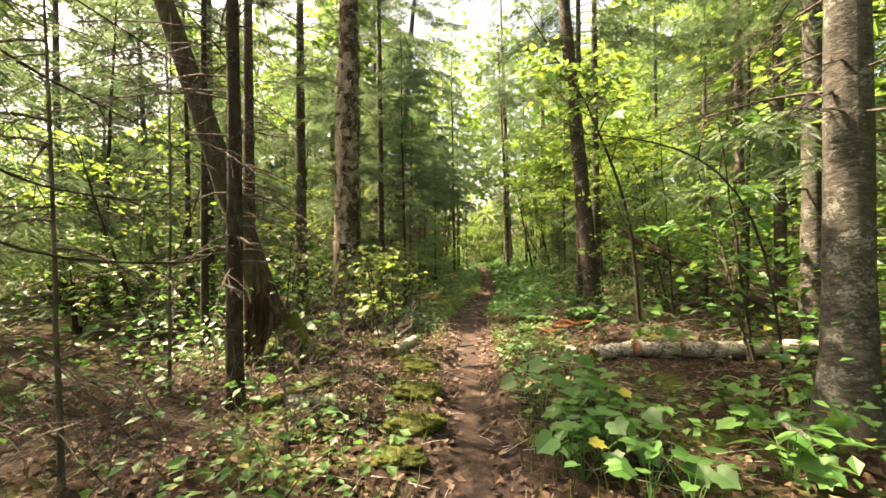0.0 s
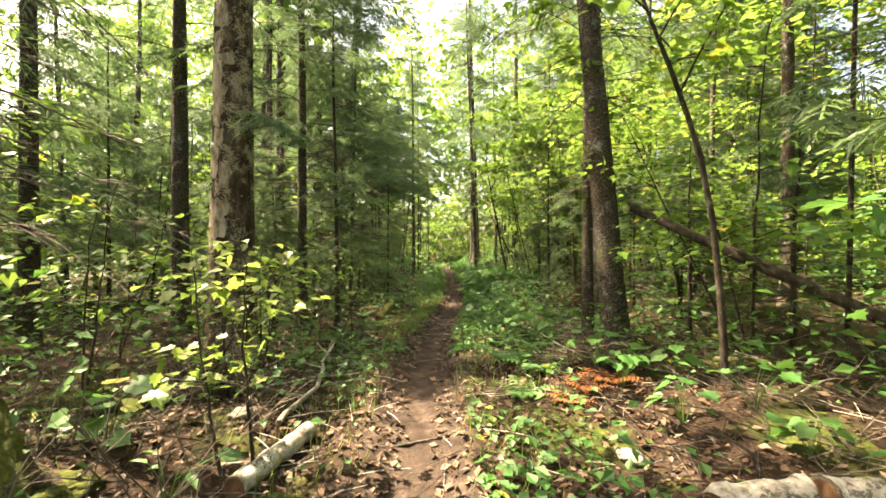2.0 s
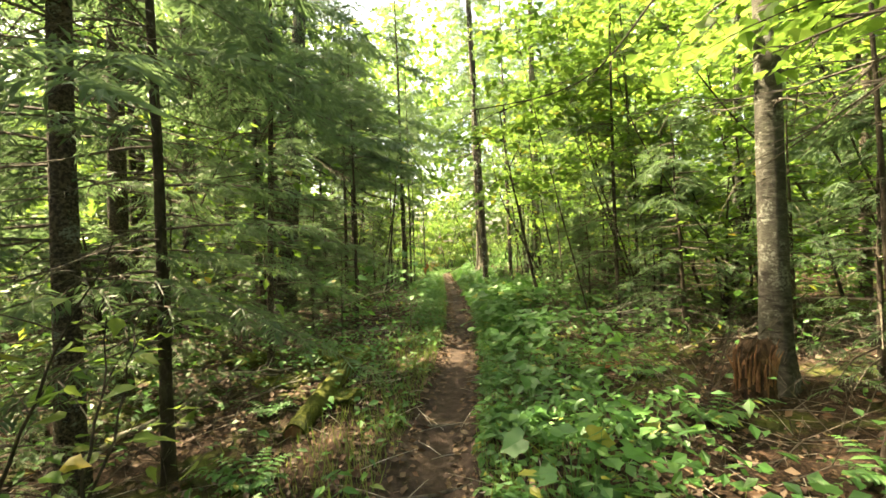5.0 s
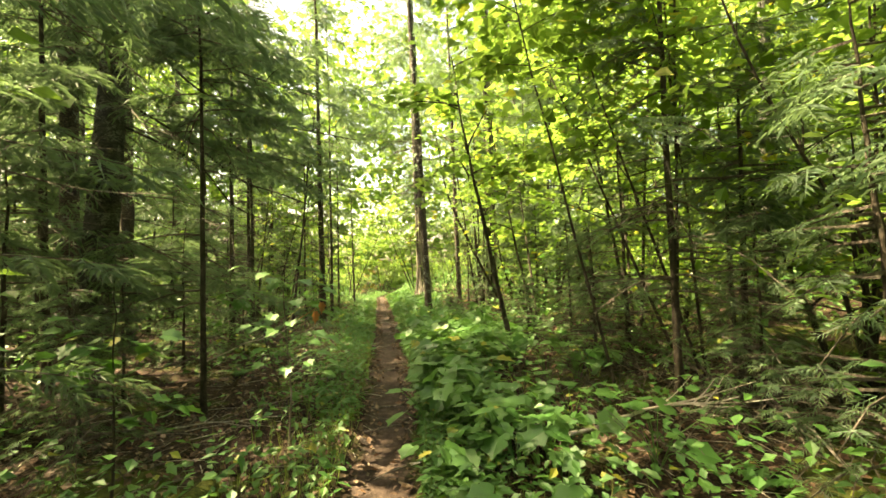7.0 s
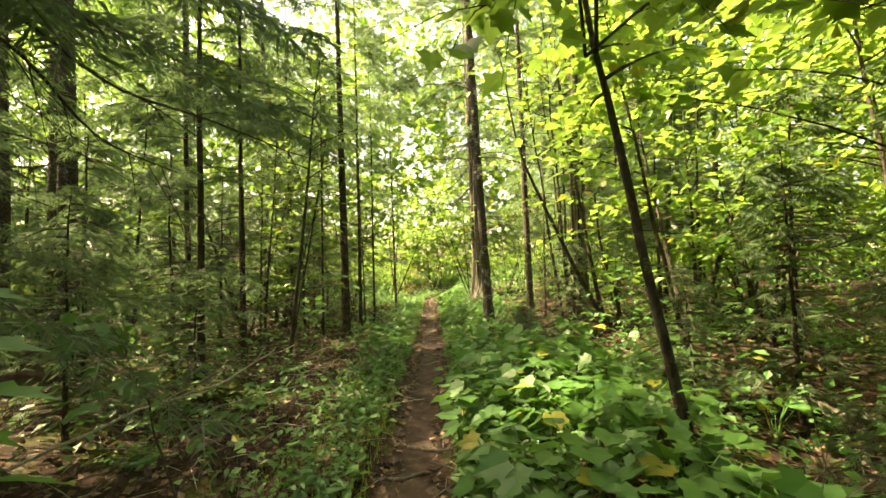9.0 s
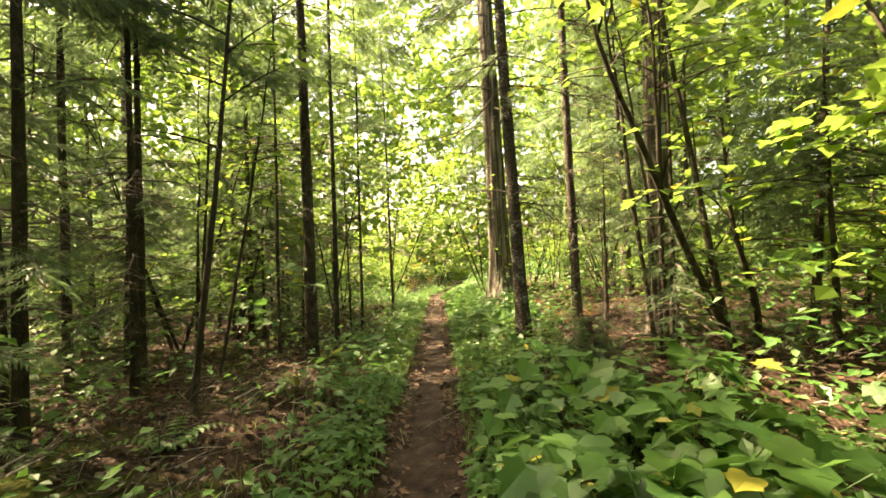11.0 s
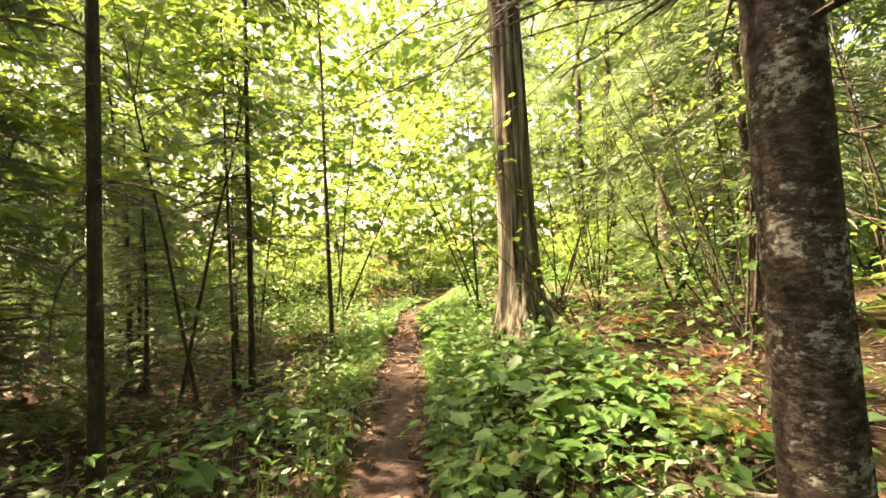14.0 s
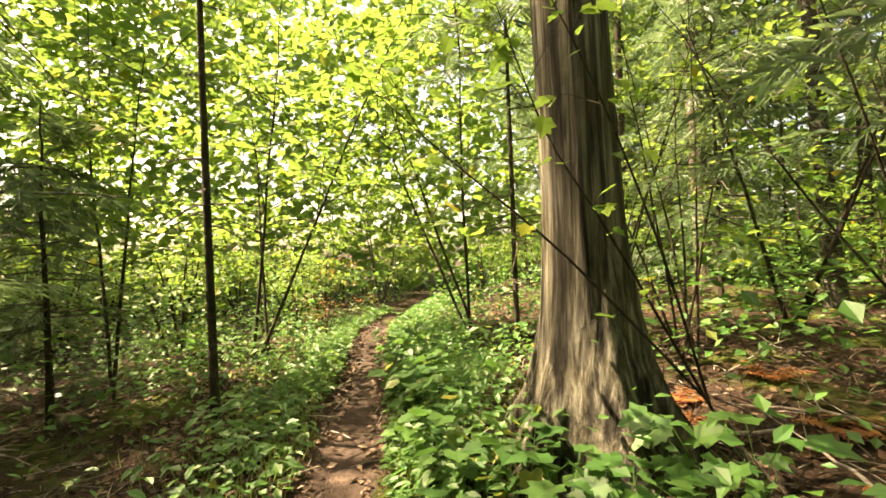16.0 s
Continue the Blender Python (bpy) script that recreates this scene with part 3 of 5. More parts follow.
conifer(-1.14, 24.48, 12, 0.09, "straight dark spruce trunk", M_DARK, (-0.01, 0), (1.8, 6, 22), (4.5, 34), 1.4, 23)
conifer(-0.97, 25.25, 11, 0.042, "slim dark spruce pole", M_DARK, (0, 0), (1.0, 6, 26), (5, 30), 1.1, 24)
conifer(-2.7, 21.7, 9, 0.06, POLE, M_DARK, (0, 0), (0.8, 5, 34), (3.6, 34), 1.6, 25, low_sprays=6)
conifer(-2.78, 23.3, 9, 0.05, POLE, M_DARK, (0, 0), (0.8, 5, 28), (4, 30), 1.4, 26, low_sprays=6)
conifer(-2.59, 22.9, 8, 0.05, POLE, M_DARK, (0, 0), (0.8, 4, 24), (4, 26), 1.2, 27)
conifer(-1.63, 24.53, 8, 0.027, POLE, M_DARK, (0, 0), (0.8, 4, 26), (3.6, 26), 1.2, 28)
conifer(-3.0, 26.8, 9, 0.06, POLE, M_DARK, (0, 0), (0.8, 4, 26), (3.4, 40), 1.4, 122, low_sprays=6)
conifer(1.74, 23.65, 14, 0.086, "lichen-spotted spruce with drooping dead limbs", M_LICHEN, (-0.04, 0), (1.6, 5, 46), (4.6, 44), 1.9, 29, 30, 4, ridge=0.02)
conifer(2.84, 25.12, 13, 0.075, GREY, M_SPRUCE, (-0.015, 0), (1.2, 5, 30), (4, 36), 1.2, 130)
conifer(3.53, 23.75, 16, 0.165, "broad cedar trunk with stringy grey bark", M_CEDAR, (0, 0), (3, 6, 8), (5, 40), 2.0, 31, 40, 5, ridge=0.04)
conifer(2.9, 24.02, 2.2, 0.028, "small dying fir with thin bare twigs", M_DARK, (0, 0), (0.3, 1.8, 22), (1.2, 16), 0.4, 32, low_sprays=5, spray=0.16, limb=0.0035)
conifer(2.09, 28.3, 18, 0.25, "large cedar with stringy vertical bark and flared roots", M_CEDAR, (-0.025, 0.0), (3.2, 6, 12), (6, 44), 2.4, 33, 48, 6, flare=1.3, ridge=0.04, flare_high=0.4)
conifer(-0.55, 29.6, 9, 0.037, "slim straight sapling pole", M_DARK, (-0.02, 0), (1.0, 4, 12), (6, 16), 1.0, 34)
conifer(-0.97, 27.5, 8, 0.034, POLE, M_DARK, (0, 0), (0.6, 4, 26), (3.2, 30), 1.0, 35, low_sprays=6)
conifer(-1.27, 27.8, 6, 0.022, POLE, M_DARK, (-0.02, 0), (0.6, 4, 20), (3, 20), 0.9, 135, low_sprays=4)
# spruces added left of the trail so their high crowns shade the ground
for i, (x, y, boughs) in enumerate(((-6.3, 10.2, 34), (-6.6, 28.6, 26), (-6.4, 19.8, 90), (-4.3, 19.2, 60), (-7.8, 25.3, 60), (-6.8, 23.0, 50), (-5.0, 22.2, 45), (-5.2, 31.0, 40), (-4.7, 16.8, 60))):
    conifer(x, y, 16, 0.15, "tall spruce added for shade, crown high and dense", M_SPRUCE, (0, 0), (1.5, 6, 14), (6.2, boughs), 2.3, 140 + i, 12, 0, False, spray=0.45)
conifer(2.35, 30.9, 8, 0.035, POLE, M_DARK, (0, 0), (0.6, 4, 26), (3, 34), 1.2, 36, low_sprays=6)


# young firs with boughs down to the ground
for i, (x, y, h) in enumerate(((3.2, 13.6, 2.8), (3.7, 15.2, 3.4), (4.4, 13.4, 3.0), (3.9, 17.5, 3.2), (3.7, 11.6, 2.4), (4.6, 16.4, 3.6), (4.4, 19.6, 3.0), (3.3, 9.0, 2.6), (4.1, 8.3, 3.0), (2.9, 22.2, 1.5), (2.2, 22.4, 0.6), (4.2, 22.0, 3.0),
                               (-2.5, 12.4, 2.2), (-3.1, 11.9, 3.0), (-2.7, 19.3, 2.4), (-3.3, 20.3, 3.2), (-2.1, 20.4, 1.6), (-3.5, 22.4, 3.4), (-2.5, 26.2, 2.8), (-2.4, 28.1, 2.6), (-3.4, 29.6, 3.4), (-3.1, 16.3, 2.8), (-2.4, 17.0, 1.8), (-3.6, 24.2, 3.4),
                               (3.1, 16.9, 1.9), (3.5, 18.5, 2.2), (3.3, 14.6, 1.7), (2.9, 18.9, 1.2), (-2.0, 15.6, 1.5), (-2.6, 10.4, 2.0), (-3.0, 9.9, 2.8), (-2.9, 28.6, 3.2), (-2.2, 30.2, 3.0), (-3.6, 27.4, 3.8))):
    conifer(x, y, h, 0.012 * h, "young fir with boughs down to the ground", M_DARK, (0, 0), (0.2, 0.6, 2), (0.15, 56), 0.25 + 0.22 * h, 600 + i, 7, 0, False, "young_fir", 0.13 + 0.04 * h, template=SPRAY)


# ---- young broadleaf trees and shrubs ----
YM = "young maple with bright green lobed leaves"
broadleaf(-1.25, 5.9, 1.7, "small maple seedling with pale yellow-green leaves", (0.03, 0), 2, 0.012, 0.6, 110, 0.09, MAPLE, M_PALE, 0.3, 41)
broadleaf(-1.9, 8.05, 1.5, "small maple seedling with pale yellow-green leaves", (0.05, 0), 3, 0.012, 0.9, 110, 0.12, MAPLE, M_PALE, 0.35, 42)
broadleaf(2.45, 6.95, 4.8, "dark leaning maple stem with bright leaves", (-0.33, -0.02), 1, 0.034, 1.5, 560, 0.11, MAPLE_SMALL, M_MAPLE, 0.5, 43, bend=0.45)
broadleaf(2.9, 10.7, 5.2, YM, (-0.3, 0), 2, 0.025, 1.7, 800, 0.12, MAPLE_SMALL, M_MAPLE, 0.4, 44)
broadleaf(2.9, 5.0, 2.6, "young maple with broad green leaves", (-0.1, 0), 2, 0.02, 1.2, 200, 0.13, MAPLE, M_UNDER, 0.35, 45)
broadleaf(3.4, 8.0, 3.2, YM, (-0.1, 0), 3, 0.02, 1.5, 600, 0.11, MAPLE_SMALL, M_MAPLE, 0.25, 60)
broadleaf(6.0, 13.2, 6.0, YM, (-0.2, 0), 2, 0.022, 2.4, 2200, 0.12, MAPLE_SMALL, M_MAPLE, 0.35, 46)
broadleaf(3.9, 15.9, 5.6, YM, (-0.2, 0), 2, 0.02, 2.2, 1900, 0.12, MAPLE_SMALL, M_MAPLE, 0.42, 47)
broadleaf(4.0, 16.6, 6.2, YM, (-0.2, 0), 2, 0.024, 2.2, 2200, 0.12, MAPLE_SMALL, M_MAPLE, 0.35, 48)
broadleaf(2.67, 15.6, 5.0, "leaning dark maple stem with bright leaves", (-0.24, 0), 1, 0.017, 1.9, 900, 0.13, MAPLE_SMALL, M_MAPLE, 0.55, 61)
broadleaf(4.6, 18.6, 6.2, YM, (-0.12, 0), 3, 0.03, 2.2, 2000, 0.12, MAPLE_SMALL, M_MAPLE, 0.3, 62)
broadleaf(2.36, 17.95, 4.4, "dark leaning sapling above a bed of leaves", (-0.22, 0.0), 1, 0.042, 1.7, 480, 0.14, MAPLE, M_MAPLE, 0.5, 49)
broadleaf(3.33, 19.5, 5.0, "thin leaning maple stems with bright leaves", (-0.1, 0), 2, 0.03, 1.6, 900, 0.12, MAPLE_SMALL, M_MAPLE, 0.4, 63)
broadleaf(3.0, 22.5, 5.0, "clump of leaning dark hazel stems", (-0.14, 0), 5, 0.026, 1.5, 600, 0.11, MAPLE_SMALL, M_MAPLE, 0.5, 50)
broadleaf(-3.2, 25.2, 5.5, "thin leaning sapling with sparse leaves", (0.17, 0), 2, 0.03, 1.5, 500, 0.11, MAPLE_SMALL, M_MAPLE, 0.45, 52)
broadleaf(-0.9, 32.0, 5.5, YM, (0.1, 0), 3, 0.025, 2.1, 1500, 0.12, MAPLE_SMALL, M_MAPLE, 0.3, 53)
broadleaf(2.0, 32.2, 5.5, YM, (-0.12, 0), 3, 0.025, 2.1, 1400, 0.12, MAPLE_SMALL, M_MAPLE, 0.3, 54)
broadleaf(-2.2, 31.0, 4.6, YM, (0.08, 0), 2, 0.022, 1.8, 1200, 0.11, MAPLE_SMALL, M_MAPLE, 0.25, 56)
broadleaf(0.5, 39.0, 5.0, YM, (0.0, 0), 4, 0.025, 2.2, 1500, 0.13, MAPLE_SMALL, M_MAPLE, 0.15, 64)
broadleaf(-1.6, 27.3, 5.2, YM, (0.06, 0), 2, 0.022, 1.8, 900, 0.11, MAPLE_SMALL, M_MAPLE, 0.45, 65)
broadleaf(3.9, 26.8, 3.6, "thin bare hazel stems with few leaves", (-0.05, 0), 6, 0.014, 1.0, 200, 0.08, DIAMOND, M_PALE, 0.4, 66)
broadleaf(3.6, 29.6, 3.6, "thin bare hazel stems with few leaves", (-0.05, 0), 6, 0.014, 1.0, 200, 0.08, DIAMOND, M_PALE, 0.4, 67)
broadleaf(4.6, 28.2, 3.8, "thin bare hazel stems with few leaves", (-0.08, 0), 7, 0.013, 1.1, 160, 0.08, DIAMOND, M_PALE, 0.4, 167)
broadleaf(4.3, 25.7, 3.8, "thin bare hazel stems with few leaves", (0.06, 0), 7, 0.013, 1.1, 160, 0.08, DIAMOND, M_PALE, 0.4, 168)
broadleaf(3.2, 30.6, 3.6, "thin bare hazel stems with few leaves", (0.05, 0), 6, 0.014, 1.0, 220, 0.08, DIAMOND, M_PALE, 0.4, 68)
broadleaf(-0.95, 18.1, 1.25, "maple seedling with drooping pale leaves", (-0.3, -0.1), 1, 0.01, 0.6, 40, 0.14, MAPLE, M_UNDER, 0.5, 57)
broadleaf(-1.4, 14.9, 1.5, "maple seedling with drooping pale leaves", (0.1, 0), 1, 0.012, 0.7, 60, 0.13, MAPLE, M_UNDER, 0.4, 58)
broadleaf(-1.6, 22.2, 5.2, "dark forked sapling with sparse high leaves", (0.13, 0), 1, 0.036, 1.6, 160, 0.11, MAPLE_SMALL, M_MAPLE, 0.4, 152)
broadleaf(-1.95, 23.4, 4.6, "dark forked sapling with sparse high leaves", (0.19, 0), 1, 0.024, 1.3, 140, 0.11, MAPLE_SMALL, M_MAPLE, 0.4, 153)


def big_leaf_sapling(x, y, seed):
    """A maple seedling: one thin stem, long stalks, broad level leaves, two of them withered."""
    r = np.random.default_rng(seed)
    t = thing("maple_seedling", x, y, gz(x, y), "maple seedling with broad level leaves, two withered orange", "tree", "young trees")
    top = np.array([-0.05, 0.05, 1.62])
    bag = Bag()
    bag.tube([(0, 0, -0.05), (0.03, 0, 0.5), (-0.02, 0.03, 1.1), top], [0.01, 0.008, 0.006, 0.003], 6)
    part("stem", bag.mesh("stem", M_TWIG, True), t)
    for i in range(42):
        z = 0.7 + 0.98 * (i + r.random()) / 42
        a = r.uniform(-2.6, 1.4)
        reach = r.uniform(0.14, 0.42)
        p = np.array([0, 0.02, z - 0.12])
        q = np.array([math.cos(a) * reach, math.sin(a) * reach, z])
        bag = Bag()
        bag.tube([p, (p + q) / 2 + np.array([0, 0, 0.03]), q], [0.003, 0.0025, 0.002], 4)
        bag.leaves(MAPLE, [q], [(math.cos(a), math.sin(a), r.uniform(-0.45, -0.05))], [np.array([0, 0, 1]) + r.normal(0, 0.15, 3)], r.uniform(0.11, 0.16))
        part("leaf", bag.mesh("leaf", M_UNDER), t)
    for q in ((0.33, -0.25, 1.31), (0.3, -0.42, 1.25)):
        bag = Bag()
        bag.tube([(0, 0.02, 1.1), (0.25, -0.1, 1.24), q], [0.003, 0.0025, 0.002], 4)
        bag.leaves(MAPLE, [q], [(0.1, -0.1, -1)], [(0.9, -0.6, 0.3)], 0.1)
        part("leaf", bag.mesh("leaf", M_AUTUMN), t, "withered orange leaf")
    return t


big_leaf_sapling(-0.4, 15.7, 69)
broadleaf(-1.5, 23.6, 1.3, "maple seedling with drooping pale leaves", (0.1, 0), 1, 0.01, 0.5, 30, 0.13, MAPLE, M_UNDER, 0.4, 70)
broadleaf(-0.25, 34.0, 1.75, "reddish shrub at the bend of the trail", (0.05, 0), 3, 0.012, 0.8, 160, 0.07, OVAL, M_AUTUMN, 0.3, 59)

# tall maples added to dapple the ground with shade, crowns mostly above the view
broadleaf(-3.9, 6.2, 9.5, "tall maple added for dappled shade, crown sparse and high", (0, 0), 1, 0.06, 2.7, 760, 0.24, MAPLE_SMALL, M_MAPLE, 0.74, 71)
broadleaf(-3.9, 1.9, 9.5, "tall maple added for dappled shade, crown sparse and high", (0, 0), 1, 0.06, 2.7, 600, 0.24, MAPLE_SMALL, M_MAPLE, 0.74, 75)
broadleaf(-4.1, 14.3, 9.5, "tall maple added for dappled shade, crown sparse and high", (0, 0), 1, 0.06, 2.7, 640, 0.24, MAPLE_SMALL, M_MAPLE, 0.72, 72)
broadleaf(-3.9, 23.6, 9.5, "tall maple added for dappled shade, crown sparse and high", (0, 0), 1, 0.06, 2.7, 640, 0.24, MAPLE_SMALL, M_MAPLE, 0.72, 73)
for i, (x, y, h, n, m) in enumerate(((-1.75, 7.1, 1.6, 70, M_PALE), (-2.2, 7.5, 1.5, 70, M_PALE), (-3.1, 7.3, 2.0, 100, M_MAPLE), (-1.35, 9.6, 1.3, 80, M_PALE), (-3.7, 8.3, 2.2, 130, M_MAPLE), (-1.9, 9.7, 1.7, 100, M_MAPLE))):
    broadleaf(x, y, h, "maple seedling with sunlit yellow-green leaves", (0.05, 0), 2, 0.012, 0.9, n, 0.1, MAPLE_SMALL, m, 0.3, 160 + i)


# ---- the wood around: copies of a few kinds of tree ----
def scatter():
    r = np.random.default_rng(99)
    far_x = -40.0
    kinds = []
    for i, (h, rad, mat, dead, green, reach) in enumerate((
            (12, 0.11, M_SPRUCE, (0.8, 4.5, 14), (2.8, 54), 2.0), (15, 0.17, M_SPRUCE, (1.2, 5.0, 12), (3.6, 56), 2.4),
            (8, 0.06, M_DARK, (0.5, 3.5, 14), (1.4, 46), 1.5), (13, 0.12, M_FIR, (0.8, 4, 12), (2.2, 64), 2.2), (5, 0.04, M_DARK, (0.4, 2, 8), (0.7, 60), 1.3))):
        kinds.append(conifer(far_x + 4 * i, 60, h, rad, "spruce in dense woodland", mat, (0, 0), dead, green, reach, 200 + i, 10, 0, False, "conifer", 0.5))
    bushes = []
    for i, (h, st, sp, n, sz) in enumerate(((5.5, 3, 2.2, 1500, 0.15), (4.2, 3, 2.0, 1200, 0.14), (2.0, 5, 1.3, 900, 0.11), (8.5, 2, 2.9, 1800, 0.19), (15.0, 1, 4.2, 3400, 0.26))):
        bushes.append(broadleaf(far_x + 4 * i, 66, h, "leafy green maple undergrowth in woodland", (0, 0), st, 0.03, sp, n, sz, DIAMOND, M_MAPLE, 0.12 if i < 4 else 0.36, 300 + i))
    taken = []
    made = 0
    for _ in range(9000):
        if made > 330:
            break
        x, y = r.uniform(-19, 18), r.uniform(-6, 46)
        d = x - cam_x(y)
        gap = 3.6 if y < 33 else 1.6
        if abs(d) < gap or any((x - a) ** 2 + (y - b) ** 2 < 1.1 for a, b in taken):
            continue
        leafy = r.random() < (0.68 if d > 0 else 0.55)
        k = r.integers(0, 4) if leafy else r.integers(0, 5)
        if d < 0 and 9 < y < 31 and leafy and r.random() < 0.2:
            leafy, k = False, int(r.integers(0, 5))
        if abs(d) < 4.6 and leafy and k != 2:
            k = 2 if r.random() < 0.5 else 1
        if d < -6.5 and leafy and k in (0, 3):
            k = 1
        if d < -6.5 and not leafy and r.random() < 0.8:
            k = (2, 4)[k % 2]
        sunny = d < 0 and -4 < y < 10
        if sunny and d > -12.5:
            k = (2 if r.random() < 0.6 else 1) if leafy else (4 if r.random() < 0.5 else 2)
        glade = -14 < d < -2 and 27 < y < 42
        if glade:
            k = 2 if leafy else 4
        if not leafy and k in (0, 1, 3) and abs(d) < 5.2 and -2 < y < 33:
            continue
        if leafy and d > 5 and r.random() < 0.3:
            k = 4
        if leafy and d < -9 and not sunny and r.random() < 0.12:
            k = 4
        if leafy and d < -4 and 8 < y < 27 and made % 2:
            leafy, k = False, (3, 0, 2)[made % 3]
        if leafy and 2 < d < 5 and 9 < y < 17.5 and k != 2:
            k = 2
        if -9 < d < 5 and 33 < y < 47:
            leafy, k = True, 2
            if r.random() < 0.4:
                continue
        if leafy and 2 < d < 6.5 and 10 < y < 18 and r.random() < 0.6:
            continue
        tall = (leafy and k in (3, 4)) or (not leafy and k in (0, 1, 3))
        if tall and -14 < d < -3 and 8 < y < 46 and r.random() < 0.6:
            continue
        src = bushes[k] if leafy else kinds[k]
        s = r.uniform(0.8, 1.25)
        copy_thing(src, pose(x, y, gz(x, y) - 0.03, r.normal(0, 2), r.normal(0, 2), r.uniform(0, 360)) @ Matrix.Diagonal((s, s, s, 1)))
        taken.append((x, y))
        made += 1

    for x, y, s in ((-13, 33, 1.1), (-15.5, 38, 1.2), (-12, 46, 1.2), (-17, 28, 1.1), (-16, 22, 1.0), (-3, 57, 1.3), (-19, 17, 1.1), (-17, 45, 1.2), (-20, 33, 1.2), (-13, 50, 1.3), (2, 55, 1.3), (-7.5, 53, 1.4)):
        copy_thing(bushes[4], pose(x, y, gz(x, y) - 0.03, 0, 0, r.uniform(0, 360)) @ Matrix.Diagonal((s, s, s, 1)))


scatter()


# ---- undergrowth ----
def leafy_plant(seed, n, size, tall, template, mat, label, name="leafy_plant"):
    """Broad leaves, each on its own stalk."""
    r = np.random.default_rng(seed)
    t = thing(name, -60, 70 + seed * 0.01, 0, label, "plant", "broad-leaved plants")
    for i in range(n):
        a = r.uniform(0, 2 * math.pi)
        o = r.uniform(0.03, 0.24)
        top = np.array([math.cos(a) * o, math.sin(a) * o, tall * r.uniform(0.45, 1.0)])
        bag = Bag()
        bag.tube([(0, 0, -0.03), top * np.array([0.4, 0.4, 0.6]), top], [0.004, 0.003, 0.002], 3)
        b = a + r.normal(0, 0.6)
        bag.leaves(template, [top], [(math.cos(b), math.sin(b), r.uniform(-0.5, 0.1))], [np.array([0, 0, 1]) + r.normal(0, 0.25, 3)], size * r.uniform(0.6, 1.2))
        part("leaf", bag.mesh("leaf", mat), t)
    return t


def undergrowth():
    r = np.random.default_rng(5)
    big = [leafy_plant(500 + i, 8, 0.14, 0.32, MAPLE if i % 2 else THIMBLE, M_UNDER, "low plant with broad lobed green leaves") for i in range(4)]
    small = [leafy_plant(520 + i, 7, 0.1, 0.22, OVAL, M_UNDER, "low plant with small oval green leaves") for i in range(3)]
    # beds of broad leaves: middle x and y, spreads, count
    for x, y, sx, sy, n in ((0.85, 3.3, 0.3, 0.5, 22), (1.9, 2.9, 0.2, 0.3, 4), (1.6, 6.6, 0.6, 0.9, 5), (2.5, 4.6, 0.7, 0.7, 6), (-1.9, 5.4, 0.3, 0.9, 4), (1.3, 8.0, 0.3, 0.8, 6), (1.2, 13, 0.4, 1.6, 22), (1.6, 16.5, 0.45, 1.4, 44), (1.9, 18.6, 0.6, 1.5, 50), (1.9, 20.9, 0.45, 0.8, 34), (1.75, 26.0, 0.45, 1.1, 34), (1.65, 27.8, 0.25, 0.4, 10), (-0.4, 23.5, 0.35, 1.5, 12), (1.2, 30.3, 0.3, 1.4, 26), (0.05, 31.0, 0.25, 1.5, 14)):
        for _ in range(n):
            px, py = r.normal(x, sx), r.normal(y, sy)
            if 0 < x and px - cam_x(py) < 0.36:
                px = cam_x(py) + 0.36 + r.uniform(0, 0.3)
            s = r.uniform(1.0, 1.5) if 14 < y < 23 else r.uniform(0.75, 1.2)
            copy_thing(big[r.integers(0, 4)], pose(px, py, gz(px, py), 0, 0, r.uniform(0, 360)) @ Matrix.Diagonal((s, s, s, 1)))
    for _ in range(20):
        py = r.uniform(1.5, 33)
        side = 1 if r.random() < 0.5 else -1
        px = cam_x(py) + side * (0.4 + abs(r.normal(0, 0.8)))
        s = r.uniform(0.7, 1.4)
        copy_thing(small[r.integers(0, 3)], pose(px, py, gz(px, py), 0, 0, r.uniform(0, 360)) @ Matrix.Diagonal((s, s, s, 1)))


undergrowth()


def stuff(name, label, category, bag, mat):
    return tagged(new(name, bag.mesh(name, mat)), label, category, kind="stuff")


def strewn(n, r, near=0.35, wide=2.6, y0=-1.0, y1=36.0):
    """Places beside the trail, denser near it."""
    y = r.uniform(y0, y1, n)
    side = np.where(r.random(n) < 0.5, 1, -1)
    d = near + np.abs(r.normal(0, wide, n))
    x = np.interp(y, TRAIL_Y, TRAIL_X) + side * d
    return x, y, height(x, y)


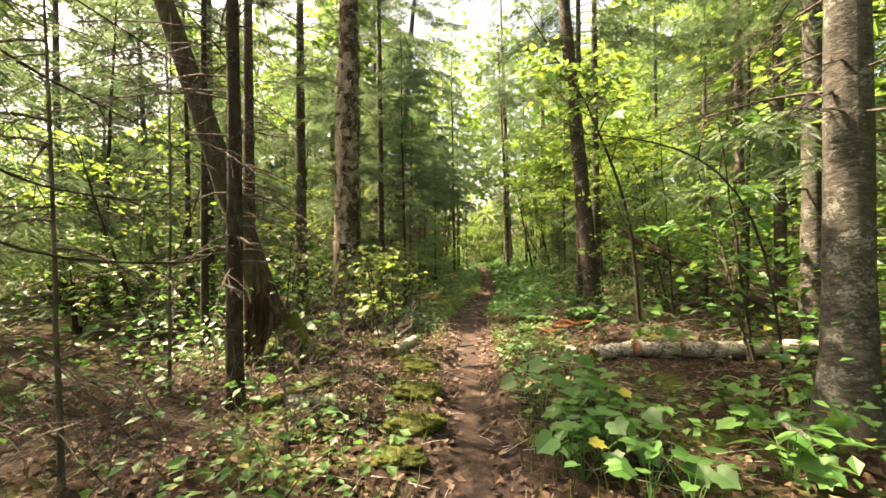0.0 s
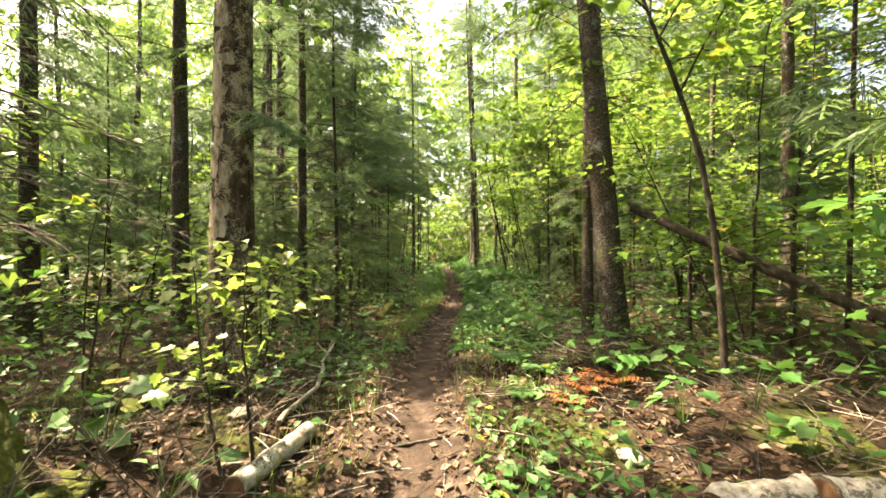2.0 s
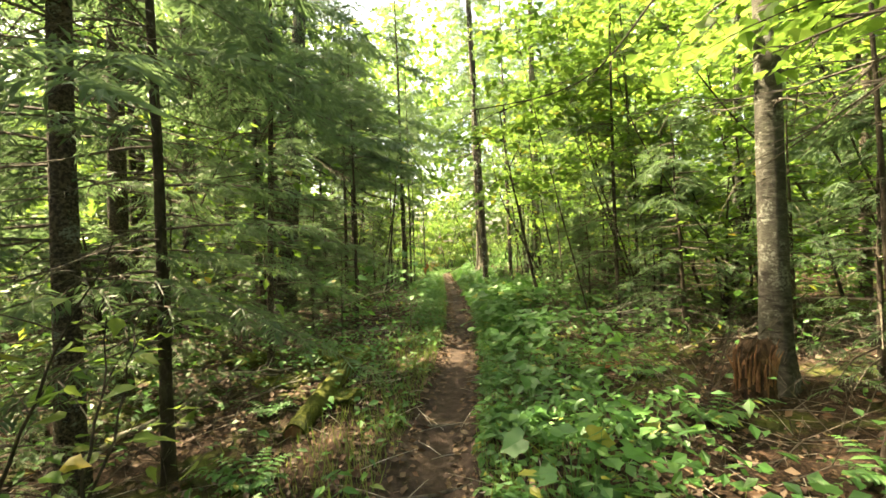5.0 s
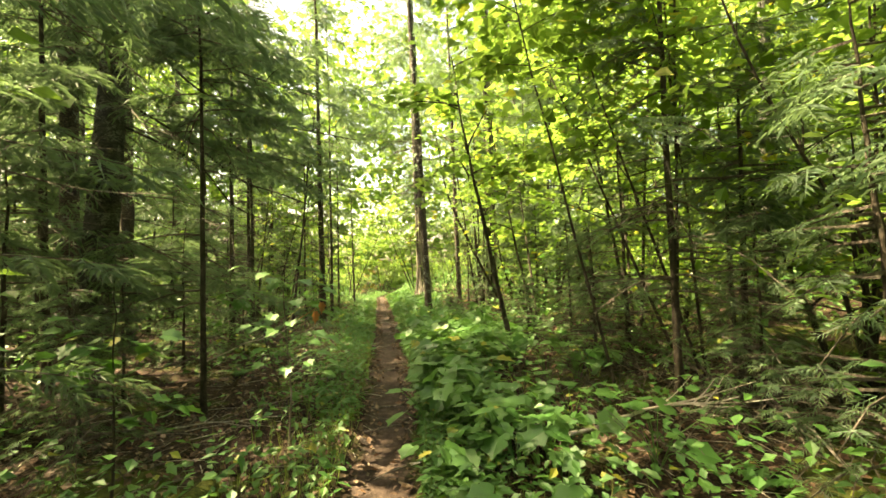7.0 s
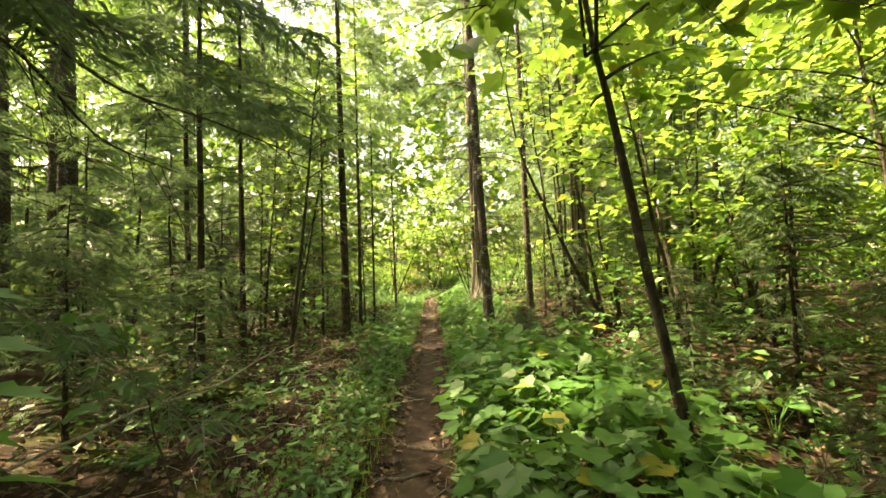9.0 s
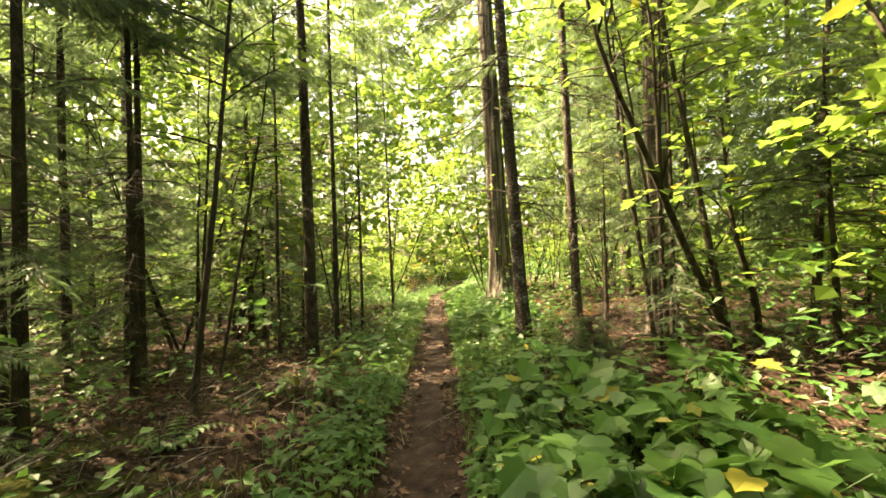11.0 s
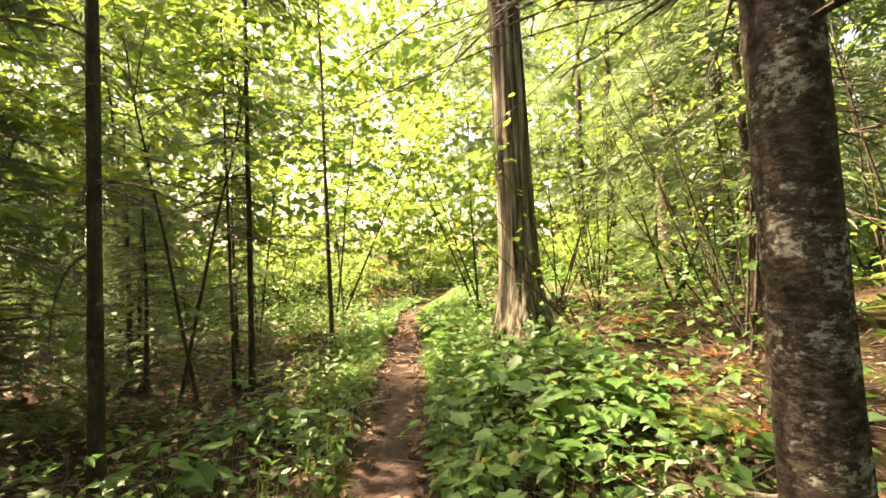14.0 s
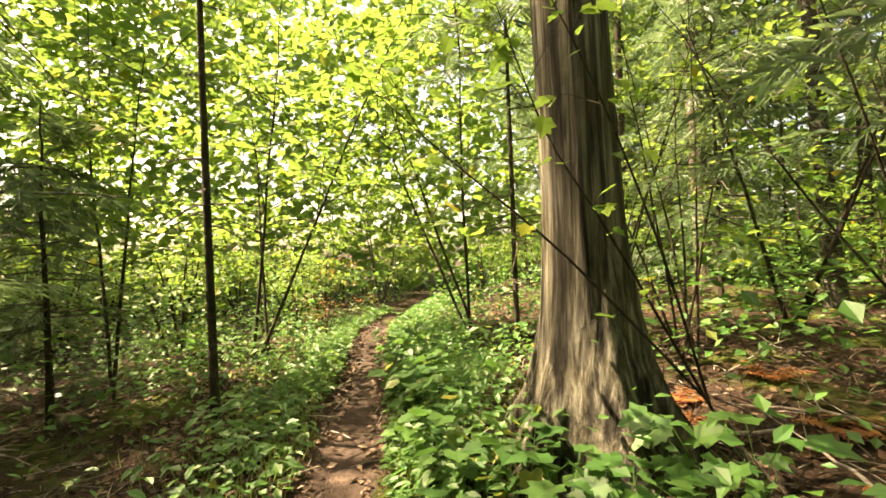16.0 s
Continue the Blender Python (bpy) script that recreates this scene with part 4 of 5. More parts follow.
def carpets():
    r = np.random.default_rng(17)
    # fallen leaves
    n = 62000
    x, y, z = strewn(n, r, 0.1, 2.2)
    bag = Bag()
    a = r.uniform(0, 2 * math.pi, n)
    bag.leaves(DIAMOND, np.stack([x, y, z + 0.018], 1), np.stack([np.cos(a), np.sin(a), r.normal(0, 0.35, n)], 1), np.stack([r.normal(0, 0.6, n), r.normal(0, 0.6, n), np.ones(n)], 1), 0.03 + 0.06 * r.random(n) ** 1.5)
    stuff("fallen_leaves", "dry brown fallen leaves on the forest floor", "leaf litter", bag, M_LITTER)
    # low leaves of many small plants
    n = 95000
    x, y, z = strewn(n, r, 0.36, 3.0)
    lift = np.abs(r.normal(0, 0.16, n)) * np.clip((np.abs(x - np.interp(y, TRAIL_Y, TRAIL_X)) - 0.3) * 1.5, 0.2, 1.6)
    thick = np.sin(1.7 * x + 0.6) * np.sin(1.1 * y + 2) + np.where(x > np.interp(y, TRAIL_Y, TRAIL_X), 0.35, 0.0) + np.interp(y, [0, 7, 10, 14, 36], [-0.8, -0.6, -0.1, 0.4, 0.6]) - np.where((x > 2.3) & (y > 21), 1.6, 0.0) - np.where((x < -0.3) & (y > 15) & (y < 31), 1.15, 0.0) - np.where((x > 1.2) & (y > 4.5) & (y < 9), 0.7, 0.0) - np.where((x < 0.2) & (y > 9.5) & (y < 15), 0.6, 0.0) - np.where((x > 1.9) & (y > 10.5) & (y < 17), 1.0, 0.0)
    keep = r.random(n) < np.clip(0.4 + 0.5 * thick, 0.02, 1)
    x, y, z, lift = x[keep], y[keep], z[keep], lift[keep]
    n = len(x)
    bag = Bag()
    a = r.uniform(0, 2 * math.pi, n)
    bag.leaves(DIAMOND, np.stack([x, y, z + 0.03 + lift], 1), np.stack([np.cos(a), np.sin(a), r.normal(-0.2, 0.3, n)], 1), np.stack([r.normal(0, 0.35, n), r.normal(0, 0.35, n), np.ones(n)], 1), r.uniform(0.04, 0.11, n))
    stuff("low_undergrowth", "dense low green leaves beside the trail", "undergrowth", bag, M_UNDER)
    # thick leaves close along the trail edges
    n = 42000
    y = r.uniform(8.5, 38, n)
    side = np.where(r.random(n) < 0.62, 1, -1)
    x = np.interp(y, TRAIL_Y, TRAIL_X) + side * (0.3 + np.abs(r.normal(0, 0.45, n)))
    clump = np.sin(3.1 * x + 1.7 * y) * np.sin(2.3 * y - 1.1 * x) + np.interp(y, [8, 14, 28, 38], [-0.2, 0.1, 0.25, 0.6]) + 0.2 * side - np.where((side < 0) & (y < 14.5), 0.45, 0.0)
    keep = r.random(n) < np.clip(0.4 + 0.7 * clump, 0.03, 1)
    x, y = x[keep], y[keep]
    n = len(x)
    away = np.abs(x - np.interp(y, TRAIL_Y, TRAIL_X))
    z = height(x, y) + 0.03 + r.random(n) * np.clip(0.42 * (away - 0.18), 0.03, 0.4)
    a = r.uniform(0, 2 * math.pi, n)
    bag = Bag()
    bag.leaves(OVAL, np.stack([x, y, z], 1), np.stack([np.cos(a), np.sin(a), r.normal(-0.2, 0.3, n)], 1), np.stack([r.normal(0, 0.35, n), r.normal(0, 0.35, n), np.ones(n)], 1), r.uniform(0.05, 0.12, n))
    stuff("edge_plants", "dense green plants lining the dirt trail", "undergrowth", bag, M_UNDER)
    # grass
    n = 26000
    x, y, z = strewn(n, r, 0.3, 0.5, 0, 36)
    keep = (y > 10) | (r.random(n) < 0.3)
    x, y, z = x[keep], y[keep], z[keep]
    n = len(x)
    a = r.uniform(0, 2 * math.pi, n)
    bag = Bag()
    bag.leaves(BLADE, np.stack([x, y, z - 0.01], 1), np.stack([np.cos(a) * 0.5, np.sin(a) * 0.5, np.ones(n)], 1), np.stack([np.cos(a), np.sin(a), np.zeros(n)], 1), r.uniform(0.06, 0.22, n))
    stuff("grass", "thin green grass along the trail edges", "grass", bag, M_GRASS)
    # twigs
    bag = Bag()
    x, y, z = strewn(2600, r, 0.15, 2.0)
    for px, py, pz in zip(x, y, z):
        a, L = r.uniform(0, 2 * math.pi), r.uniform(0.1, 0.5)
        w = np.array([math.cos(a), math.sin(a), r.normal(0, 0.06)]) * L
        p = np.array([px, py, pz + 0.015])
        bag.tube([p, p + w * 0.5 + np.array([0, 0, 0.01]), p + w], [0.004, 0.0035, 0.002], 3)
    stuff("fallen_twigs", "grey dead twigs lying on the ground", "twigs", bag, M_GREYTWIG)
    # tangles of dead brushwood
    bag = Bag()
    for x0, x1, y0, y1, count, up in ((-3.3, -1.0, 1.4, 8.5, 420, 0.4), (1.0, 4.2, 3.8, 9.5, 420, 0.14), (1.9, 5.2, 10.5, 17.0, 520, 0.3), (-3.4, -1.3, 11, 17, 240, 0.2), (1.7, 4.4, 21.5, 29.5, 420, 0.15), (-3.2, -0.9, 19, 29, 240, 0.2)):
        for _ in range(count):
            px, py = r.uniform(x0, x1), r.uniform(y0, y1)
            a, L = r.uniform(0, 2 * math.pi), r.uniform(0.2, 0.75)
            p = np.array([px, py, gz(px, py) - 0.01])
            tip = np.array([math.cos(a) * L, math.sin(a) * L, abs(r.normal(0.02, up))])
            k = p + tip * 0.5 + np.array([r.normal(0, 0.05), r.normal(0, 0.05), r.uniform(0.01, 0.3) * up])
            bag.tube([p, k, p + tip], [0.005, 0.0038, 0.0018], 3)
            for _ in range(2):
                w = tip * r.uniform(0.2, 0.5) + r.normal(0, 0.08, 3)
                bag.tube([k, k + w * 0.6, k + w], [0.003, 0.0025, 0.0012], 3)
    stuff("brushwood", "tangle of dead grey twigs on the forest floor", "brushwood", bag, M_TWIG)
    # shrub layer and far woods
    n = 170000
    x = r.uniform(-20, 21, n)
    y = r.uniform(-6, 50, n)
    d = x - np.interp(y, TRAIL_Y, TRAIL_X)
    patchy = np.sin(0.9 * x + 1) * np.sin(0.8 * y) + 0.6 * np.sin(2.3 * x + y)
    keep = (np.abs(d) > np.interp(y, [0, 30, 36, 60], [2.6, 2.2, 0.9, 0.5])) & (patchy + r.normal(0, 0.5, n) > 0) & ~((d > 2) & (d < 6.5) & (y > 10) & (y < 18) & (r.random(n) < 0.85))
    x, y = x[keep], y[keep]
    n = len(x)
    z = height(x, y) + np.abs(r.normal(0, 0.55, n)) * (1 + 0.03 * np.abs(x))
    a = r.uniform(0, 2 * math.pi, n)
    bag = Bag()
    bag.leaves(DIAMOND, np.stack([x, y, z], 1), np.stack([np.cos(a), np.sin(a), r.normal(-0.2, 0.3, n)], 1), np.stack([r.normal(0, 0.4, n), r.normal(0, 0.4, n), np.ones(n)], 1), r.uniform(0.07, 0.16, n))
    stuff("shrub_layer", "green shrub leaves deep in the wood", "shrubs", bag, M_UNDER)
    n = 150000
    a = r.uniform(0, 2 * math.pi, n)
    R = r.uniform(32, 54, n)
    ahead = np.clip((np.sin(a) - 0.55) / 0.3, 0, 1)
    x, y = R * np.cos(a) + 1, 14 + R * np.sin(a)
    z = height(x, y) + r.random(n) ** 1.2 * (10 + 14 * ahead + 3 * np.sin(a * 9) + 2 * np.sin(a * 23))
    b = r.uniform(0, 2 * math.pi, n)
    bag = Bag()
    bag.leaves(DIAMOND, np.stack([x, y, z], 1), np.stack([np.cos(b), np.sin(b), r.normal(-0.2, 0.5, n)], 1), r.normal(0, 1, (n, 3)) + np.array([0, 0, 0.6]), r.uniform(0.45, 0.9, n))
    stuff("far_woods", "sunlit green foliage of distant woodland", "woods", bag, M_MAPLE)


carpets()


# ---- logs, stumps, stones, moss and fallen wood ----
def log(name, points, rad, mat, label, end_mat, seed=1, r_end=None):
    """A fallen trunk with a broken or cut face at either end."""
    r = np.random.default_rng(seed)
    P = np.asarray(points, float)
    base = P[0].copy()
    t = thing(name, *base, label, "log", "fallen wood")
    k = 18
    f = np.linspace(0, len(P) - 1, k)
    Q = np.stack([np.interp(f, np.arange(len(P)), P[:, c]) for c in range(3)], 1) - base
    Q += r.normal(0, rad * 0.05, Q.shape)
    R = np.linspace(rad, r_end or rad * 0.85, k) * (1 + 0.05 * r.standard_normal(k))
    bag = Bag()
    bag.tube(Q, R, 14, 0.04, r)
    part("bark", bag.mesh("bark", mat, True), t)
    for i, n in ((0, 1), (k - 1, k - 2)):
        way = Q[i] - Q[n]
        way /= np.linalg.norm(way)
        bag = Bag()
        bag.tube([Q[i] - way * 0.01, Q[i] + way * 0.012], [R[i] * 0.84, R[i] * 0.8], 12, 0.06, r)
        part("broken_end", bag.mesh("broken_end", end_mat), t, "pale broken wood")
    return t


def on(x, y, up):
    return (x, y, gz(x, y) + up)


log("birch_log", [on(-1.07, 5.62, 0.055), on(-0.88, 6.4, 0.06)], 0.068, M_BIRCH, "short birch log with white peeling bark", M_ROT, 1)
log("birch_log", [on(1.37, 5.3, 0.1), on(1.78, 5.26, 0.1)], 0.085, M_BIRCH, "broken piece of fallen white birch trunk", M_ROT, 2)
log("birch_log", [on(1.81, 5.25, 0.09), on(2.28, 5.18, 0.09)], 0.085, M_BIRCH, "broken piece of fallen white birch trunk", M_ROT, 3)
log("birch_log", [on(2.31, 5.17, 0.09), on(3.9, 4.95, 0.09)], 0.085, M_BIRCH, "long fallen white birch trunk on brown litter", M_ROT, 4)
log("birch_log", [on(2.3, 3.6, 0.03), on(2.18, 3.12, 0.03)], 0.036, M_BIRCH, "thin birch log in dry litter", M_ROT, 5)
log("mossy_log", [on(-1.1, 11.7, 0.05), on(-1.0, 13.4, 0.07), on(-0.82, 15.0, 0.04)], 0.1, M_MOSS, "rotting log covered in green moss", M_ROT, 6)
log("mossy_log", [on(-1.78, 3.55, 0.04), on(-1.4, 4.35, 0.05)], 0.06, M_MOSS, "small mossy log at the foot of a spruce", M_ROT, 7)
log("leaning_dead_trunk", [on(4.2, 6.5, 0.3), on(3.2, 7.6, 0.95), on(2.35, 8.55, 1.6)], 0.06, M_DARK, "dark dead trunk leaning against a spruce", M_ROT, 8)
log("log", [on(-2.7, 6.7, 0.05), on(-1.75, 7.25, 0.06)], 0.06, M_DARK, "dark fallen log in leaf litter", M_ROT, 9)


def stump(x, y, h, rad, label, seed, mat=None):
    """A rotten stump: leaning shell with a ragged rim, spread roots and splinters."""
    r = np.random.default_rng(seed)
    t = thing("stump", x, y, gz(x, y), label, "stump")
    k, s = 16, 30
    bag = Bag()
    z = np.linspace(-0.1, h, k)
    R = rad * (0.85 + 0.9 * np.exp(-(z + 0.1) / 0.13))
    bag.tube(np.stack([0.12 * z, 0.05 * z, z], 1), R, s, 0.12, r, 5, 0.06)
    V = np.concatenate(bag.V)
    rim = np.convolve(np.tile(r.uniform(-1, 1, s), 3), (0.25, 0.5, 0.25), "same")[s:2 * s] * 0.45 + r.uniform(-0.25, 0.2, s)
    grow = np.clip((V[:k * s, 2] / h - 0.35) / 0.65, 0, 1).reshape(k, s)
    V[:k * s, 2] += (grow * rim[None, :] * h * 0.75).ravel()
    part("bark", mesh("bark", V, bag.F, M_DARKROT, False), t, "dark crumbling bark")
    bag = Bag()
    for _ in range(80):
        a, o = r.uniform(0, 6.28), r.uniform(0.75, 1.06)
        low = r.uniform(0.1, 0.6) * h
        p = np.array([math.cos(a) * rad * o + 0.12 * low, math.sin(a) * rad * o + 0.05 * low, low])
        up = h * r.uniform(0.2, 0.6)
        out = np.array([math.cos(a), math.sin(a), 0]) * r.normal(0.0, 0.025)
        bag.tube([p, p + np.array([0, 0, up * 0.6]) + out * 0.4, p + np.array([0.02, 0, up]) + out], [r.uniform(0.006, 0.016), 0.008, 0.0015], 5, 0.15, r)
    part("splintered_wood", bag.mesh("splintered_wood", mat or M_ROT), t, "orange rotten splinters", kind="stuff")
    return t


stump(2.75, 11.75, 0.46, 0.14, "rotten orange-brown stump with a jagged top", 21)
stump(-2.6, 5.05, 0.8, 0.1, "dark jagged stump beside a leaning trunk", 22, M_DARKROT)


def lump(name, x, y, size, mat, label, category, seed, flat=0.5, sink=0.3, rough=0.0):
    """A stone or moss cushion with an uneven outline."""
    r = np.random.default_rng(seed)
    bm = bmesh.new()
    bmesh.ops.create_icosphere(bm, subdivisions=4 if rough else 3, radius=1)
    for v in bm.verts:
        n = noise.noise(v.co * 1.4 + Vector((seed, 0, 0))) * 0.45 + noise.noise(v.co * 4 + Vector((seed, 3, 0))) * 0.14
        n += rough * (noise.noise(v.co * 3 + Vector((0, seed, 0))) + 0.6 * noise.noise(v.co * 9) + 0.5 * noise.noise(v.co * 22))
        v.co *= 1 + n
        v.co.z *= flat
        v.co *= size
    for f in bm.faces:
        f.smooth = True
    me = bpy.data.meshes.new(name)
    bm.to_mesh(me)
    bm.free()
    me.materials.append(mat)
    ob = new(name, me)
    ob.matrix_world = pose(x, y, gz(x, y) + size * flat * (1 - 2 * sink), 0, 0, r.uniform(0, 360))
    return tagged(ob, label, category)


for i, (x, y, s) in enumerate(((-1.55, 3.75, 0.09), (-1.35, 3.72, 0.07), (-1.28, 3.85, 0.05), (-1.45, 6.6, 0.09), (1.25, 6.0, 0.08), (-2.2, 12.1, 0.08))):
    lump("stone", x, y, s, M_STONE, "pale grey stone half sunk in leaf litter", "stone", 60 + i)
for i, (x, y, s) in enumerate(((-0.47, 3.35, 0.2), (-0.55, 4.1, 0.22), (-0.6, 4.9, 0.2), (-0.75, 5.4, 0.18), (-0.5, 2.8, 0.16), (-2.2, 5.25, 0.2), (-1.98, 5.5, 0.2), (-2.5, 5.2, 0.2), (-1.6, 13.2, 0.3), (-2.4, 14.2, 0.35), (-1.1, 13.9, 0.2),
                             (-0.9, 12.6, 0.22), (-1.35, 14.3, 0.4), (0.72, 12.0, 0.14), (2.5, 25.3, 0.25), (-2.1, 20.8, 0.3))):
    lump("moss_patch", x, y, s, M_MOSS, "cushion of yellow-green moss", "moss", 80 + i, 0.26, 0.36, 0.3)


def fallen_branch(points, rad, label, mat, seed=1, forks=4):
    r = np.random.default_rng(seed)
    P = np.asarray(points, float)
    base = P[0].copy()
    t = thing("fallen_branch", *base, label, "branch", "fallen wood")
    k = 4 * len(P)
    f = np.linspace(0, len(P) - 1, k)
    Q = np.stack([np.interp(f, np.arange(len(P)), P[:, c]) for c in range(3)], 1) - base
    Q += r.normal(0, rad * 0.5, Q.shape)
    bag = Bag()
    bag.tube(Q, np.linspace(rad, rad * 0.35, k), 7, 0.06, r)
    part("stem", bag.mesh("stem", mat, True), t)
    for _ in range(forks):
        i = r.integers(k // 3, k - 1)
        w = (Q[-1] - Q[0]) / np.linalg.norm(Q[-1] - Q[0]) + r.normal(0, 0.6, 3) * np.array([1, 1, 0.5])
        L = r.uniform(0.15, 0.4)
        bag = Bag()
        bag.tube([Q[i], Q[i] + w * L * 0.5, Q[i] + w * L + np.array([0, 0, 0.03])], [rad * 0.4, rad * 0.3, rad * 0.15], 5)
        part("twig", bag.mesh("twig", mat), t)
    return t


fallen_branch([on(-1.15, 6.5, 0.03), on(-1.05, 7.3, 0.08), on(-1.15, 8.2, 0.35)], 0.026, "forked grey fallen branch by the trail", M_GREYTWIG, 1)
fallen_branch([on(-2.6, 11.6, 0.05), on(-2.5, 12.6, 0.12), on(-2.35, 13.3, 0.2), on(-1.7, 13.5, 0.12)], 0.025, "bent grey fallen branch in dark litter", M_GREYTWIG, 2)
fallen_branch([on(-2.0, 17.9, 0.3), on(-1.55, 18.55, 0.5), on(-1.2, 19.1, 0.5), on(-1.0, 19.9, 0.62)], 0.012, "bare curved grey branch over the undergrowth", M_GREYTWIG, 3, 7)
fallen_branch([on(1.65, 14.4, 0.3), on(2.3, 14.5, 0.3), on(2.9, 14.4, 0.35)], 0.014, "lichen-grey dead branch among leaves", M_GREYTWIG, 4, 8)
for i, (x, y, a, L) in enumerate(((-1.6, 7.4, 20, 0.9), (-2.1, 7.6, -30, 1.1), (-1.9, 8.2, 70, 0.8), (-1.5, 6.9, 130, 0.7), (2.6, 6.4, 30, 1.0), (2.2, 7.2, 150, 0.9), (3.0, 7.0, 80, 0.8), (1.6, 7.9, 20, 0.7), (2.9, 8.6, -20, 1.1),
                                (-1.9, 12.6, 40, 1.0), (-2.4, 15.4, 100, 1.1), (-1.8, 16.2, 10, 0.9), (3.1, 13.8, 60, 1.1), (3.5, 14.6, 140, 1.2), (2.9, 13.2, 10, 0.8), (-1.8, 20.2, 30, 1.0), (-2.2, 21.0, 110, 0.9), (-1.3, 22.4, 70, 0.8),
                                (2.7, 23.2, 20, 0.9), (3.2, 22.6, 100, 1.0), (2.5, 24.3, 150, 0.9), (3.3, 26.4, 35, 1.2), (2.8, 27.2, 80, 0.8), (3.0, 28.0, 165, 1.2), (3.6, 27.5, 120, 1.1), (-1.6, 26.2, 50, 0.9), (3.4, 28.9, 20, 1.0))):
    c, s = math.cos(radians(a)) * L, math.sin(radians(a)) * L
    fallen_branch([on(x, y, 0.03), on(x + c / 2, y + s / 2, 0.07), on(x + c, y + s, 0.05)], 0.011, "thin grey dead branch on the forest floor", M_GREYTWIG, 30 + i, 3)


def root(points, rad, seed):
    r = np.random.default_rng(seed)
    P = np.asarray(points, float)
    base = P[0].copy()
    f = np.linspace(0, len(P) - 1, 14)
    Q = np.stack([np.interp(f, np.arange(len(P)), P[:, c]) for c in range(3)], 1) - base
    Q[:, :2] += r.normal(0, 0.012, (14, 2))
    bag = Bag()
    bag.tube(Q, rad * (1 - 0.4 * np.linspace(0, 1, 14)), 8, 0.06, r)
    ob = new("root", bag.mesh("root", M_TWIG, True))
    ob.matrix_world = pose(*base)
    return tagged(ob, "worn tree root crossing the dirt trail", "root", "roots across the trail")


for i, (x, y, w, s) in enumerate(((0.25, 15.9, 0.5, 0.2), (0.3, 16.6, 0.45, 0.1), (0.45, 18.9, 0.5, -0.25), (0.4, 12.6, 0.6, 0.1), (0.0, 11.9, 0.6, -0.08), (-0.2, 5.2, 0.5, 0.1), (0.55, 28.0, 0.5, 0.1), (0.6, 23.0, 0.45, 0.1))):
    root([on(x, y, -0.01), on(x + w * 0.5, y + s * 0.6, 0.004), on(x + w, y + s, -0.012)], 0.017, 400 + i)


# ---- ferns ----
def fern(seed, mat, label):
    r = np.random.default_rng(seed)
    t = thing("fern", -62, 75 + 0.01 * seed, 0, label, "fern", "ferns")
    for i in range(7):
        a = i * 0.9 + r.uniform(-0.3, 0.3)
        L = r.uniform(0.3, 0.5)
        out = np.array([math.cos(a), math.sin(a), 0])
        s = np.linspace(0, 1, 10)[:, None]
        Q = out * L * s + np.array([0, 0, 1]) * L * (0.9 * s - 0.65 * s ** 2)
        bag = Bag()
        bag.tube(Q, np.linspace(0.003, 0.001, 10), 3)
        side = np.array([-out[1], out[0], 0])
        C, D, N, S = [], [], [], []
        for k in range(1, 10):
            for sg in (-1, 1):
                C.append(Q[k])
                D.append(side * sg + out * 0.5 - np.array([0, 0, 0.15]))
                N.append((0, 0, 1))
                S.append(L * 0.34 * (1.05 - k / 10))
        bag.leaves(OVAL, C, D, N, S)
        part("frond", bag.mesh("frond", mat), t)
    return t


def ferns():
    r = np.random.default_rng(31)
    green = [fern(1, M_UNDER, "green fern with arching fronds"), fern(2, M_UNDER, "green fern with arching fronds")]
    dry = fern(3, M_AUTUMN, "withered orange-brown fern on dry litter")
    for x, y in ((0.85, 8.2), (1.0, 7.6), (0.8, 9.0), (1.2, 8.6), (1.4, 9.3), (0.75, 7.0), (1.1, 10.2), (1.7, 7.5), (1.0, 11.3), (1.5, 11.0), (2.2, 11.4), (2.6, 10.4), (2.3, 12.8), (2.7, 14.0), (-1.2, 9.4), (-1.6, 10.2), (-1.1, 10.9),
                 (-1.5, 12.2), (-1.9, 17.2), (-1.4, 20.2), (-1.7, 18.8), (-1.3, 21.4), (-0.9, 26.6), (-1.2, 28.0), (-0.8, 24.0), (1.5, 30.5), (1.3, 29.6), (0.0, 31.2), (-0.2, 30.2), (2.2, 23.0), (3.0, 20.6), (3.2, 17.0)):
        s = r.uniform(0.7, 1.2)
        copy_thing(green[r.integers(0, 2)], pose(x, y, gz(x, y), 0, 0, r.uniform(0, 360)) @ Matrix.Diagonal((s, s, s, 1)))
    for x, y in ((1.3, 7.0), (1.55, 7.15), (1.1, 6.8), (3.6, 5.6), (3.4, 5.75), (2.1, 13.3), (2.9, 27.2), (3.3, 27.9), (3.7, 27.0), (3.0, 28.8), (3.6, 28.7), (4.0, 28.0), (3.4, 26.3), (2.8, 26.2), (4.2, 26.9), (2.7, 28.4), (2.6, 24.9), (3.1, 25.3)):
        s = r.uniform(0.6, 0.9)
        copy_thing(dry, pose(x, y, gz(x, y), 0, 0, r.uniform(0, 360)) @ Matrix.Diagonal((s, s, s * 0.7, 1)))


ferns()


